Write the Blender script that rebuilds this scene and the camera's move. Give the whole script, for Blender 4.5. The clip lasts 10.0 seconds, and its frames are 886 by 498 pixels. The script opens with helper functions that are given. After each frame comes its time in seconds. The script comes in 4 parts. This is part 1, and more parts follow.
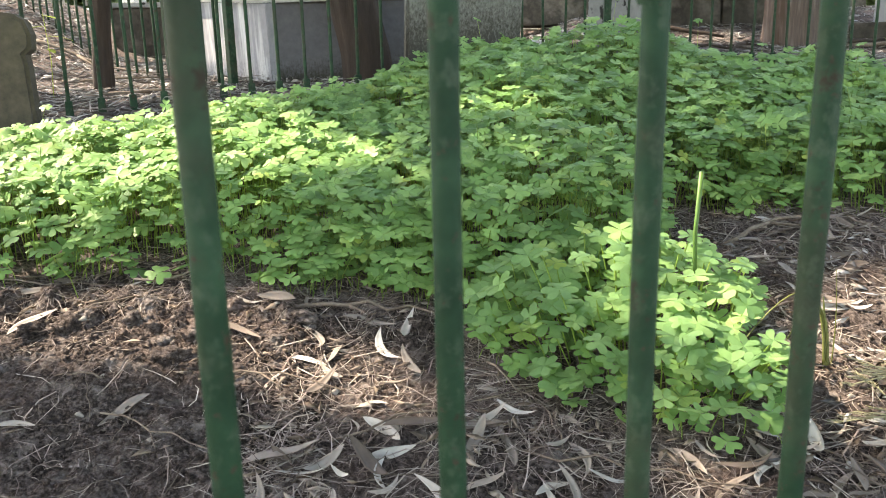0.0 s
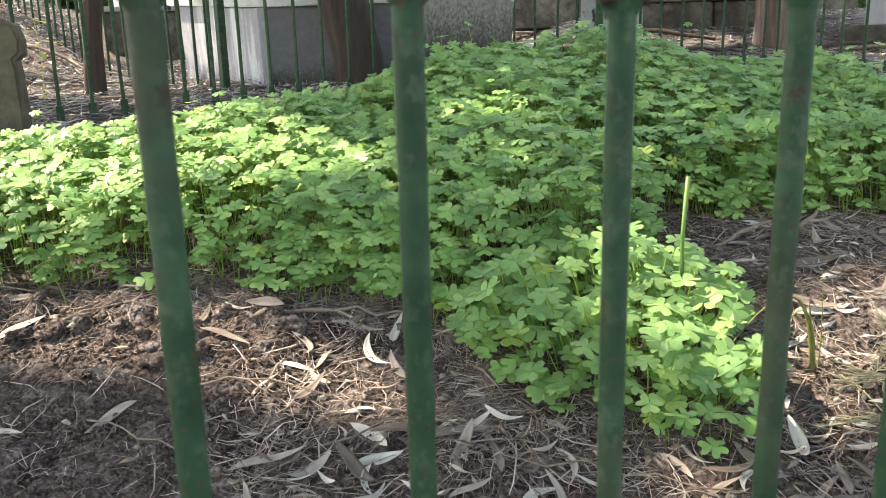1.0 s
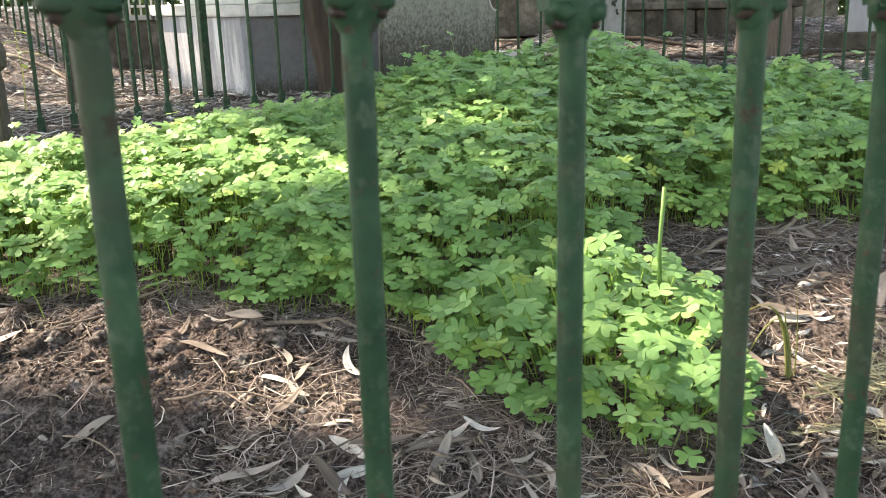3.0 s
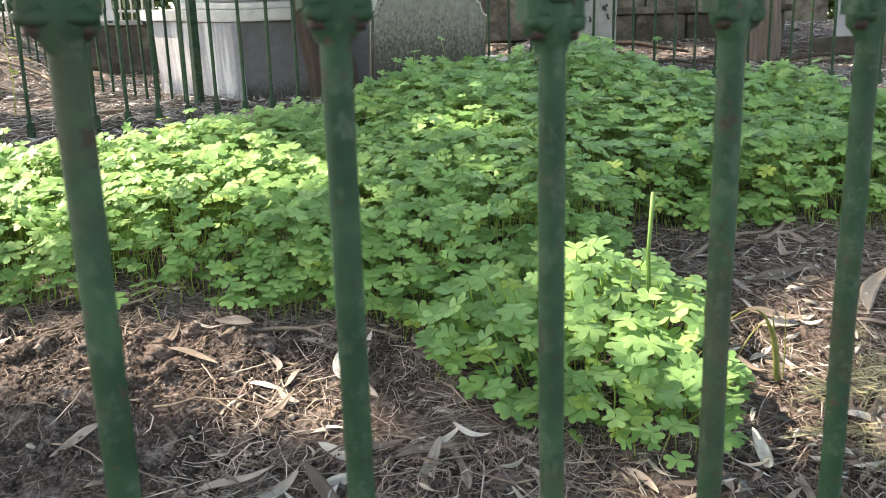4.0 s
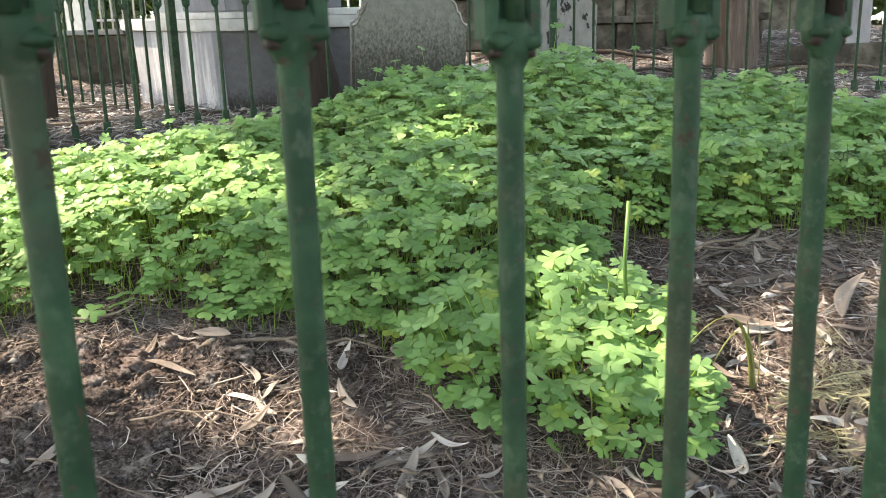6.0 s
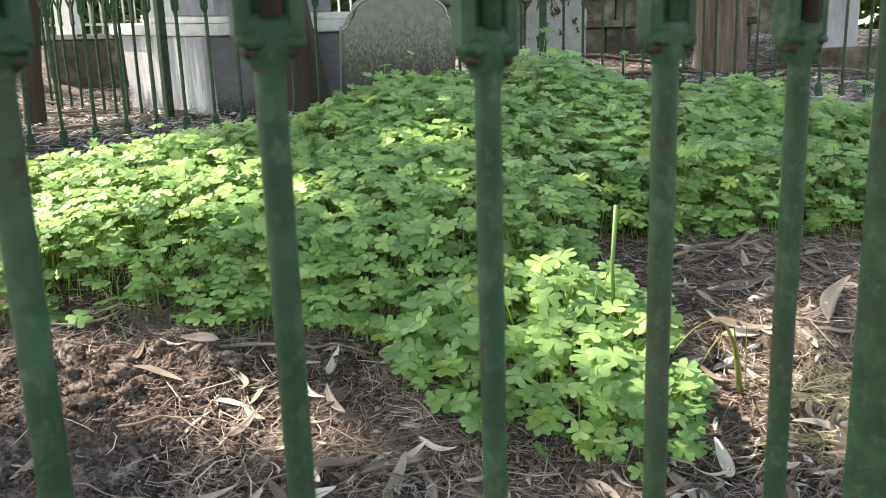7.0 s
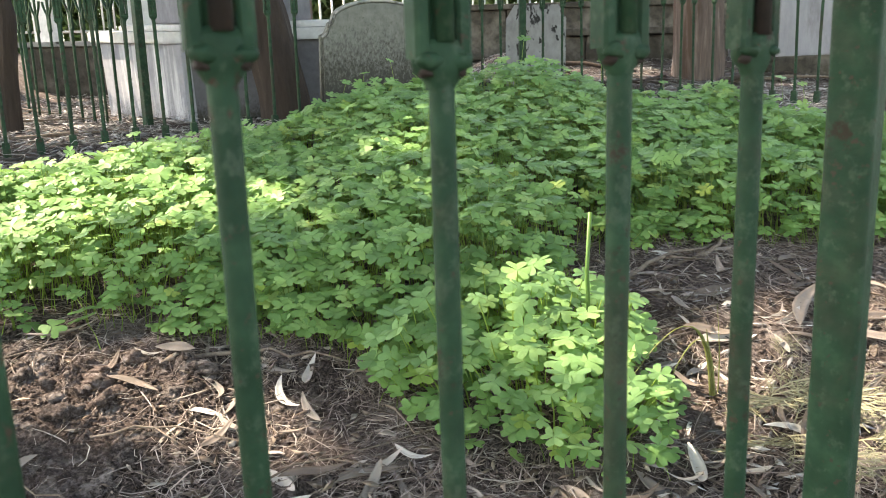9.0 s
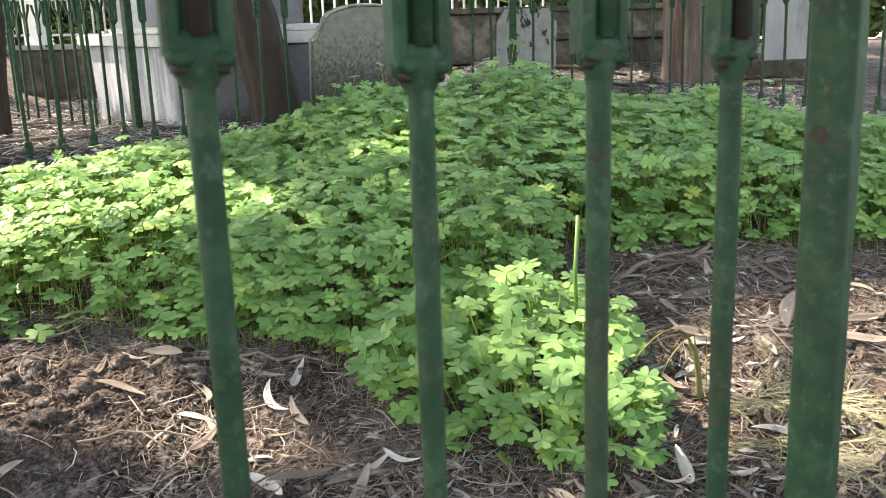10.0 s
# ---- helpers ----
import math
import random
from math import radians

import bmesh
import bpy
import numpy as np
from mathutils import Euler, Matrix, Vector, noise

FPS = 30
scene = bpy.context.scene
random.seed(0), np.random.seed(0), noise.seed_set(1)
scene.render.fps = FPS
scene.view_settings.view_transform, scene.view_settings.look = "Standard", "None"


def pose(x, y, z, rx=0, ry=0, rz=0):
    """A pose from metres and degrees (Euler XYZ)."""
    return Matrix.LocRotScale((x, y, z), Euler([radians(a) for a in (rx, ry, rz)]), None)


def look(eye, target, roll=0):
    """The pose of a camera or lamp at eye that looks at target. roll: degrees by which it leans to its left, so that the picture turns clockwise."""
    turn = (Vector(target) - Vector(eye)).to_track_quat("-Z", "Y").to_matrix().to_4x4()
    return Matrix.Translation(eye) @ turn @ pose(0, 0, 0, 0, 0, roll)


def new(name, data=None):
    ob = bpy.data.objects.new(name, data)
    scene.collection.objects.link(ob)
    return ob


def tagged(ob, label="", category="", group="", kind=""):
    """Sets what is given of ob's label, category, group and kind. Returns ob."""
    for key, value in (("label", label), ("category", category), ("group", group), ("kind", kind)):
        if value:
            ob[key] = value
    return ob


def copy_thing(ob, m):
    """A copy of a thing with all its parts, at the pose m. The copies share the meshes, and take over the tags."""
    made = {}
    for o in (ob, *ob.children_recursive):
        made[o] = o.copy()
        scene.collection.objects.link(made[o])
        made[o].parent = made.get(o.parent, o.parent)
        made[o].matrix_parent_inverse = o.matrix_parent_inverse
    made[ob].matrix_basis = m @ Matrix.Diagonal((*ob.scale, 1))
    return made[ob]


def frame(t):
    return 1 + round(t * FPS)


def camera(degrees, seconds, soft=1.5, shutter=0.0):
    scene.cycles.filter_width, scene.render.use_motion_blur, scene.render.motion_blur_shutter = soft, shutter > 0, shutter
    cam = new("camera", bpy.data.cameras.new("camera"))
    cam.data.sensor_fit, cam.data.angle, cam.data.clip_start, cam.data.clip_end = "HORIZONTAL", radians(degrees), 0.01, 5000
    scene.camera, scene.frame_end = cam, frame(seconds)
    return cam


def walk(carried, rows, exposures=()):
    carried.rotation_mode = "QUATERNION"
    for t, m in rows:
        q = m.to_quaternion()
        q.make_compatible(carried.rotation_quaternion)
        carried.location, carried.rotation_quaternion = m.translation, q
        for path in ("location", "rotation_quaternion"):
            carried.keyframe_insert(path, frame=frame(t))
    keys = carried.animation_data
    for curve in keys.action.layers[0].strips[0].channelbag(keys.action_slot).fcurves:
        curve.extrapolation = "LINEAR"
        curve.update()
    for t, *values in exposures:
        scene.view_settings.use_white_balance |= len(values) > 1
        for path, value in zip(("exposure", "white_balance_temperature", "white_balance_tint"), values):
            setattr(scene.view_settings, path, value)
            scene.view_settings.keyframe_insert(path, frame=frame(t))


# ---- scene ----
# ---- camera ----
cam = camera(59.17, 10.0, soft=0.9)
cam.data.dof.use_dof = True
cam.data.dof.focus_distance = 1.7
cam.data.dof.aperture_fstop = 14.0
PATH = [
    (0.0, pose(0.0000, 0.0000, 0.7000, 76.49, 1.23, 0.00)),
    (0.5, pose(0.0072, -0.0005, 0.7028, 76.56, 1.29, -0.17)),
    (1.0, pose(0.0134, -0.0009, 0.7053, 76.66, 1.35, -0.36)),
    (1.5, pose(0.0186, -0.0012, 0.7076, 76.76, 1.40, -0.57)),
    (2.0, pose(0.0231, -0.0015, 0.7097, 76.88, 1.46, -0.79)),
    (2.5, pose(0.0271, -0.0018, 0.7116, 77.00, 1.51, -1.03)),
    (3.0, pose(0.0307, -0.0022, 0.7133, 77.13, 1.56, -1.28)),
    (3.5, pose(0.0340, -0.0026, 0.7149, 77.26, 1.61, -1.54)),
    (4.0, pose(0.0371, -0.0032, 0.7163, 77.40, 1.65, -1.81)),
    (4.5, pose(0.0402, -0.0038, 0.7176, 77.53, 1.69, -2.09)),
    (5.0, pose(0.0434, -0.0046, 0.7187, 77.67, 1.73, -2.38)),
    (5.5, pose(0.0465, -0.0055, 0.7197, 77.80, 1.76, -2.67)),
    (6.0, pose(0.0498, -0.0065, 0.7207, 77.93, 1.79, -2.97)),
    (6.5, pose(0.0532, -0.0076, 0.7215, 78.06, 1.82, -3.28)),
    (7.0, pose(0.0567, -0.0088, 0.7222, 78.18, 1.84, -3.58)),
    (7.5, pose(0.0603, -0.0100, 0.7228, 78.30, 1.86, -3.89)),
    (8.0, pose(0.0640, -0.0113, 0.7233, 78.41, 1.87, -4.19)),
    (8.5, pose(0.0677, -0.0126, 0.7237, 78.53, 1.88, -4.49)),
    (9.0, pose(0.0713, -0.0139, 0.7240, 78.64, 1.88, -4.79)),
    (9.5, pose(0.0748, -0.0151, 0.7242, 78.75, 1.88, -5.09)),
    (10.0, pose(0.0779, -0.0161, 0.7243, 78.86, 1.87, -5.37)),
]
walk(cam, PATH, exposures=[(0.0, 2.74, 8700, 11), (10.0, 2.74, 8700, 11)])

# ---- light ----
SUN = Vector((-0.62, 0.20, 0.76)).normalized()
world = bpy.data.worlds.new("world")
scene.world = world
world.use_nodes = True
wn = world.node_tree
sky = wn.nodes.new("ShaderNodeTexSky")
sky.sky_type = "NISHITA"
sky.sun_disc = False
sky.sun_elevation = math.asin(SUN.z)
sky.sun_rotation = math.atan2(SUN.x, SUN.y)
wn.links.new(sky.outputs["Color"], wn.nodes["Background"].inputs["Color"])
wn.nodes["Background"].inputs["Strength"].default_value = 0.15
sun_data = bpy.data.lights.new("sun", "SUN")
sun_data.energy = 2.55
sun_data.angle = radians(0.6)
sun_data.color = (1.0, 0.98, 0.955)
sun = new("sun", sun_data)
sun.matrix_world = look(SUN * 30, (0, 0, 0))


# ---- materials ----
def nodes_of(name):
    m = bpy.data.materials.new(name)
    m.use_nodes = True
    nt = m.node_tree
    return m, nt, nt.nodes["Principled BSDF"]


def ramp(nt, fac, stops):
    r = nt.nodes.new("ShaderNodeValToRGB")
    els = r.color_ramp.elements
    while len(els) < len(stops):
        els.new(0.5)
    for e, (p, c) in zip(els, stops):
        e.position, e.color = p, (*c, 1)
    nt.links.new(fac, r.inputs["Fac"])
    return r.outputs["Color"]


def noise_tex(nt, scale, detail=6.0, rough=0.6, vec=None):
    n = nt.nodes.new("ShaderNodeTexNoise")
    n.inputs["Scale"].default_value = scale
    n.inputs["Detail"].default_value = detail
    n.inputs["Roughness"].default_value = rough
    if vec is not None:
        nt.links.new(vec, n.inputs["Vector"])
    return n.outputs["Fac"]


def mix(nt, fac, a, b, how="MIX"):
    n = nt.nodes.new("ShaderNodeMix")
    n.data_type, n.blend_type = "RGBA", how
    if isinstance(fac, float):
        n.inputs["Factor"].default_value = fac
    else:
        nt.links.new(fac, n.inputs["Factor"])
    for k, v in (("A", a), ("B", b)):
        s = [i for i in n.inputs if i.name == k and i.type == "RGBA"][0]
        if isinstance(v, tuple):
            s.default_value = (*v, 1)
        else:
            nt.links.new(v, s)
    return [o for o in n.outputs if o.type == "RGBA"][0]


def bump(nt, bsdf, height, strength, dist):
    b = nt.nodes.new("ShaderNodeBump")
    b.inputs["Strength"].default_value = strength
    b.inputs["Distance"].default_value = dist
    nt.links.new(height, b.inputs["Height"])
    nt.links.new(b.outputs["Normal"], bsdf.inputs["Normal"])


def coords(nt, stretch=(1, 1, 1), space="Object"):
    tc = nt.nodes.new("ShaderNodeTexCoord")
    mp = nt.nodes.new("ShaderNodeMapping")
    mp.inputs["Scale"].default_value = stretch
    nt.links.new(tc.outputs[space], mp.inputs["Vector"])
    return mp.outputs["Vector"]


def world_pos(nt):
    return nt.nodes.new("ShaderNodeNewGeometry").outputs["Position"]


def surface(name, stops, scale, rough=0.8, bump_d=0.002, bump_scale=None, stretch=(1, 1, 1),
            stain=None, stain_scale=3.0, stain_at=(0.5, 0.65), metal=0.0, spec=0.4):
    """A rough two-scale material: a ramp over fine noise, and stains over coarse noise."""
    m, nt, b = nodes_of(name)
    v = coords(nt, stretch)
    col = ramp(nt, noise_tex(nt, scale, 8, 0.65, v), stops)
    if stain:
        f = ramp(nt, noise_tex(nt, stain_scale, 5, 0.6, v), [(stain_at[0], (0, 0, 0)), (stain_at[1], (1, 1, 1))])
        col = mix(nt, f, col, stain)
    nt.links.new(col, b.inputs["Base Color"])
    b.inputs["Roughness"].default_value = rough
    b.inputs["Metallic"].default_value = metal
    b.inputs["Specular IOR Level"].default_value = spec
    bump(nt, b, noise_tex(nt, bump_scale or scale * 2, 8, 0.7, v), 0.8, bump_d)
    return m


def leafy(name, stops, rough=0.45, through_light=0.45, lime=(0.27, 0.43, 0.12), per="island", relief=0.0005):
    """Thin leaf: colour varied leaf by leaf, light passing through."""
    m, nt, b = nodes_of(name)
    if per == "island":
        rnd = nt.nodes.new("ShaderNodeNewGeometry").outputs["Random Per Island"]
    else:
        rnd = nt.nodes.new("ShaderNodeObjectInfo").outputs["Random"]
    col = ramp(nt, rnd, stops)
    fine = ramp(nt, noise_tex(nt, 45.0, 4, 0.6, world_pos(nt)), [(0.3, (0.78, 0.8, 0.78)), (0.7, (1.15, 1.12, 1.1))])
    col = mix(nt, 1.0, col, fine, "MULTIPLY")
    nt.links.new(col, b.inputs["Base Color"])
    b.inputs["Roughness"].default_value = rough
    b.inputs["Specular IOR Level"].default_value = 0.28
    if relief:
        bump(nt, b, noise_tex(nt, 300.0, 4, 0.6, world_pos(nt)), 0.5, relief)
    if through_light:
        tr = nt.nodes.new("ShaderNodeBsdfTranslucent")
        nt.links.new(mix(nt, 0.55, col, lime), tr.inputs["Color"])
        ms = nt.nodes.new("ShaderNodeMixShader")
        ms.inputs["Fac"].default_value = through_light
        nt.links.new(b.outputs["BSDF"], ms.inputs[1])
        nt.links.new(tr.outputs["BSDF"], ms.inputs[2])
        nt.links.new(ms.outputs["Shader"], nt.nodes["Material Output"].inputs["Surface"])
    return m


def make_soil():
    m, nt, b = nodes_of("soil")
    p = world_pos(nt)
    base = ramp(nt, noise_tex(nt, 120.0, 8, 0.75, p), [(0.32, (0.010, 0.008, 0.007)), (0.47, (0.066, 0.050, 0.045)), (0.70, (0.30, 0.245, 0.225))])
    pale = ramp(nt, noise_tex(nt, 4.0, 4, 0.6, p), [(0.45, (0, 0, 0)), (0.7, (1, 1, 1))])
    col = mix(nt, pale, base, mix(nt, 0.45, base, (0.225, 0.162, 0.142)))
    crust = ramp(nt, noise_tex(nt, 17.0, 6, 0.7, p), [(0.53, (0, 0, 0)), (0.64, (1, 1, 1))])
    col = mix(nt, crust, col, mix(nt, 0.6, col, (0.40, 0.345, 0.32)))
    grit = ramp(nt, noise_tex(nt, 240.0, 3, 0.6, p), [(0.62, (0, 0, 0)), (0.72, (1, 1, 1))])
    col = mix(nt, grit, col, (0.19, 0.145, 0.115))
    nt.links.new(col, b.inputs["Base Color"])
    b.inputs["Roughness"].default_value = 0.95
    b.inputs["Specular IOR Level"].default_value = 0.15
    bump(nt, b, noise_tex(nt, 130.0, 8, 0.75, p), 1.0, 0.011)
    return m


def make_paint():
    m, nt, b = nodes_of("green_paint")
    p = world_pos(nt)
    base = ramp(nt, noise_tex(nt, 30.0, 6, 0.6, p), [(0.3, (0.012, 0.034, 0.018)), (0.55, (0.020, 0.053, 0.028)), (0.75, (0.036, 0.082, 0.045))])
    tall = nt.nodes.new("ShaderNodeMapping")
    tall.inputs["Scale"].default_value = (1, 1, 0.8)
    nt.links.new(p, tall.inputs["Vector"])
    dust = ramp(nt, noise_tex(nt, 75.0, 5, 0.7, tall.outputs["Vector"]), [(0.54, (0, 0, 0)), (0.80, (1, 1, 1))])
    col = mix(nt, dust, base, (0.085, 0.112, 0.078))
    fleck = ramp(nt, noise_tex(nt, 110.0, 4, 0.7, p), [(0.61, (0, 0, 0)), (0.67, (1, 1, 1))])
    col = mix(nt, fleck, col, (0.060, 0.040, 0.028))
    old = ramp(nt, noise_tex(nt, 6.0, 5, 0.7, p), [(0.50, (0, 0, 0)), (0.66, (1, 1, 1))])
    col = mix(nt, old, col, mix(nt, 0.5, col, (0.062, 0.050, 0.036)))
    rust = ramp(nt, noise_tex(nt, 21.0, 8, 0.75, p), [(0.60, (0, 0, 0)), (0.645, (1, 1, 1))])
    col = mix(nt, rust, col, (0.036, 0.026, 0.018))
    nt.links.new(col, b.inputs["Base Color"])
    b.inputs["Roughness"].default_value = 0.6
    b.inputs["Specular IOR Level"].default_value = 0.15
    bump(nt, b, noise_tex(nt, 160.0, 8, 0.7, p), 0.6, 0.0012)
    return m


SOIL = make_soil()
PAINT = make_paint()
RUST = surface("rusty_iron", [(0.3, (0.012, 0.009, 0.007)), (0.6, (0.028, 0.017, 0.012)), (0.8, (0.070, 0.034, 0.020))], 60, 0.8, 0.001)
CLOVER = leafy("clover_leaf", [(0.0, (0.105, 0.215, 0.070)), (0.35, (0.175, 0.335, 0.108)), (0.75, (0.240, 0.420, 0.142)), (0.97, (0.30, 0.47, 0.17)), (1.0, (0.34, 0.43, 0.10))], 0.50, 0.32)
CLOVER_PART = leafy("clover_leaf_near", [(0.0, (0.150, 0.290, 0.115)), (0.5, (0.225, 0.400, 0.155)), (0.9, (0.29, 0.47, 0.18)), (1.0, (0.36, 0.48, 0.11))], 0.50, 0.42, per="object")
STEM = leafy("clover_stem", [(0.0, (0.16, 0.27, 0.05)), (0.7, (0.27, 0.40, 0.08)), (1.0, (0.36, 0.42, 0.12))], 0.5, 0.3, relief=0)
DRY = leafy("dry_leaf", [(0.0, (0.15, 0.115, 0.096)), (0.4, (0.29, 0.24, 0.21)), (0.8, (0.45, 0.40, 0.365)), (1.0, (0.62, 0.58, 0.54))], 0.65, 0.12, (0.5, 0.35, 0.2), per="object")
LITTER = leafy("litter_bits", [(0.0, (0.10, 0.070, 0.055)), (0.4, (0.20, 0.150, 0.120)), (0.8, (0.32, 0.255, 0.21)), (1.0, (0.44, 0.38, 0.33))], 0.7, 0.1, (0.4, 0.3, 0.18))
STRAW = leafy("needle_straw", [(0.0, (0.095, 0.066, 0.060)), (0.4, (0.235, 0.180, 0.162)), (0.8, (0.395, 0.33, 0.30)), (1.0, (0.54, 0.48, 0.42))], 0.7, 0.0)
FROND = leafy("dry_frond", [(0.0, (0.16, 0.155, 0.10)), (0.5, (0.27, 0.255, 0.165)), (1.0, (0.38, 0.35, 0.24))], 0.7, 0.0)
BLEACHED = leafy("bleached_litter", [(0.0, (0.050, 0.042, 0.040)), (0.45, (0.23, 0.21, 0.205)), (1.0, (0.64, 0.61, 0.59))], 0.75, 0.0, per="island")
STALK = surface("green_stalk", [(0.3, (0.055, 0.125, 0.022)), (0.7, (0.10, 0.19, 0.04))], 90, 0.5, 0.0004, stretch=(1, 1, 0.1))
TWIG = surface("twig_bark", [(0.3, (0.09, 0.065, 0.050)), (0.7, (0.24, 0.19, 0.15))], 120, 0.85, 0.001, stretch=(1, 1, 1))
CANOPY = leafy("tree_leaf", [(0.0, (0.045, 0.085, 0.035)), (0.6, (0.075, 0.125, 0.045)), (1.0, (0.11, 0.16, 0.06))], 0.5, 0.3)
BARK_DARK = surface("dark_bark", [(0.3, (0.022, 0.015, 0.012)), (0.6, (0.050, 0.034, 0.026)), (0.8, (0.095, 0.066, 0.050))], 22, 0.9, 0.012, 30, (1, 1, 0.18))
BARK_RED = surface("red_bark", [(0.3, (0.055, 0.038, 0.031)), (0.55, (0.150, 0.108, 0.090)), (0.8, (0.34, 0.27, 0.23))], 26, 0.9, 0.015, 30, (1, 1, 0.10), stain=(0.09, 0.055, 0.04), stain_scale=14, stain_at=(0.56, 0.64))
CEMENT = surface("cement_render", [(0.3, (0.150, 0.150, 0.170)), (0.7, (0.220, 0.220, 0.243))], 35, 0.85, 0.0015, stretch=(1, 1, 0.35), stain=(0.32, 0.32, 0.34), stain_scale=5, stain_at=(0.52, 0.75))
MARBLE = surface("weathered_marble", [(0.3, (0.42, 0.42, 0.42)), (0.7, (0.62, 0.62, 0.61))], 18, 0.6, 0.001, stain=(0.30, 0.29, 0.27), stain_scale=7, stain_at=(0.6, 0.75))
DARK_STONE = surface("mossy_dark_stone", [(0.3, (0.035, 0.030, 0.024)), (0.7, (0.100, 0.086, 0.070))], 16, 0.95, 0.01, stain=(0.17, 0.15, 0.125), stain_scale=5)
SPOTTED = surface("spotted_grey_stone", [(0.3, (0.20, 0.195, 0.19)), (0.7, (0.31, 0.305, 0.295))], 25, 0.85, 0.002, stain=(0.028, 0.026, 0.024), stain_scale=20, stain_at=(0.56, 0.60), stretch=(1, 1, 0.6))
PALE = surface("lavender_marble", [(0.3, (0.28, 0.275, 0.30)), (0.7, (0.40, 0.395, 0.42))], 14, 0.7, 0.0015, stretch=(1, 1, 0.3), stain=(0.20, 0.19, 0.20), stain_scale=9, stain_at=(0.58, 0.75))
WHITE_IRON = surface("white_iron", [(0.3, (0.40, 0.41, 0.40)), (0.7, (0.55, 0.55, 0.54))], 30, 0.5, 0.0005)
STELE = surface("brown_stone", [(0.3, (0.050, 0.042, 0.030)), (0.7, (0.115, 0.094, 0.066))], 20, 0.9, 0.004)


def lichened(name, stops, z_hi, z_lo, most, runs=None):
    m, nt, b = nodes_of(name)
    v = coords(nt)
    col = ramp(nt, noise_tex(nt, 30.0, 8, 0.65, v), stops)
    if runs:
        streak = ramp(nt, noise_tex(nt, 9.0, 6, 0.65, coords(nt, (1.6, 1.6, 0.10))), [(0.52, (0, 0, 0)), (0.68, (1, 1, 1))])
        col = mix(nt, streak, col, runs)
    sep = nt.nodes.new("ShaderNodeSeparateXYZ")
    nt.links.new(v, sep.inputs["Vector"])
    low = nt.nodes.new("ShaderNodeMapRange")
    low.inputs["From Min"].default_value, low.inputs["From Max"].default_value = z_hi, z_lo
    low.inputs["To Min"].default_value, low.inputs["To Max"].default_value = -0.10, most
    nt.links.new(sep.outputs["Z"], low.inputs["Value"])
    add = nt.nodes.new("ShaderNodeMath")
    nt.links.new(low.outputs["Result"], add.inputs[0])
    nt.links.new(noise_tex(nt, 100.0, 8, 0.8, coords(nt, (1, 1, 0.6))), add.inputs[1])
    spots = ramp(nt, add.outputs["Value"], [(0.50, (0, 0, 0)), (0.72, (1, 1, 1))])
    col = mix(nt, spots, col, (0.045, 0.042, 0.034))
    nt.links.new(col, b.inputs["Base Color"])
    b.inputs["Roughness"].default_value = 0.9
    bump(nt, b, noise_tex(nt, 90.0, 8, 0.7, v), 0.8, 0.002)
    return m


HEADSTONE = lichened("lichened_headstone", [(0.3, (0.125, 0.128, 0.115)), (0.7, (0.205, 0.207, 0.188))], 0.42, 0.05, 0.30)
# Front wall toned darker, side paler, to carry the light; lichen and streaks on top.
TOMB_WALL = lichened("stained_shaded_wall", [(0.3, (0.105, 0.103, 0.112)), (0.7, (0.150, 0.147, 0.157))], 0.14, 0.0, 0.24)
LIT_SIDE = lichened("streaked_lit_side", [(0.3, (0.25, 0.25, 0.275)), (0.7, (0.33, 0.33, 0.355))], 0.12, -0.04, 0.10, (0.66, 0.66, 0.67))


# ---- mesh helpers ----
def mesh_of(name, verts, faces, material, smooth=False):
    me = bpy.data.meshes.new(name)
    me.from_pydata([tuple(v) for v in verts], [], [tuple(int(i) for i in f) for f in faces])
    me.materials.append(material)
    if smooth:
        me.polygons.foreach_set("use_smooth", [True] * len(me.polygons))
    me.update()
    return me


def big_mesh(name, verts, tris, material, smooth=False):
    """Many triangles at once, from arrays."""
    me = bpy.data.meshes.new(name)
    n = len(tris)
    me.vertices.add(len(verts))
    me.vertices.foreach_set("co", np.asarray(verts, np.float32).ravel())
    me.loops.add(3 * n)
    me.loops.foreach_set("vertex_index", np.asarray(tris, np.int32).ravel())
    me.polygons.add(n)
    me.polygons.foreach_set("loop_start", np.arange(0, 3 * n, 3, dtype=np.int32))
    if smooth:
        me.polygons.foreach_set("use_smooth", np.ones(n, bool))
    me.materials.append(material)
    me.update(calc_edges=True)
    me.validate()
    return me


def bm_mesh(name, bm, material, smooth=False):
    me = bpy.data.meshes.new(name)
    bm.to_mesh(me)
    bm.free()
    me.materials.append(material)
    if smooth:
        me.polygons.foreach_set("use_smooth", [True] * len(me.polygons))
    return me


def empty(name, m):
    ob = new(name)
    ob.matrix_world = m
    return ob


def part(name, mesh, parent, m=None, label=""):
    ob = new(name, mesh)
    ob.parent = parent
    if m is not None:
        ob.matrix_local = m
    return tagged(ob, label)


def box_bm(sx, sy, sz, z0=0.0, bevel=0.004, segs=2, taper=1.0):
    bm = bmesh.new()
    bmesh.ops.create_cube(bm, size=1.0)
    for v in bm.verts:
        k = taper if v.co.z > 0 else 1.0
        v.co = Vector((v.co.x * sx * k, v.co.y * sy * k, (v.co.z + 0.5) * sz + z0))
    if bevel:
        bmesh.ops.bevel(bm, geom=bm.edges[:], offset=bevel, segments=segs, affect="EDGES", profile=0.6)
    return bm


def roughen(bm, amp, scale, seed=0.0):
    for v in bm.verts:
        v.co += noise.noise_vector(v.co * scale + Vector((seed, seed, seed))) * amp
    return bm


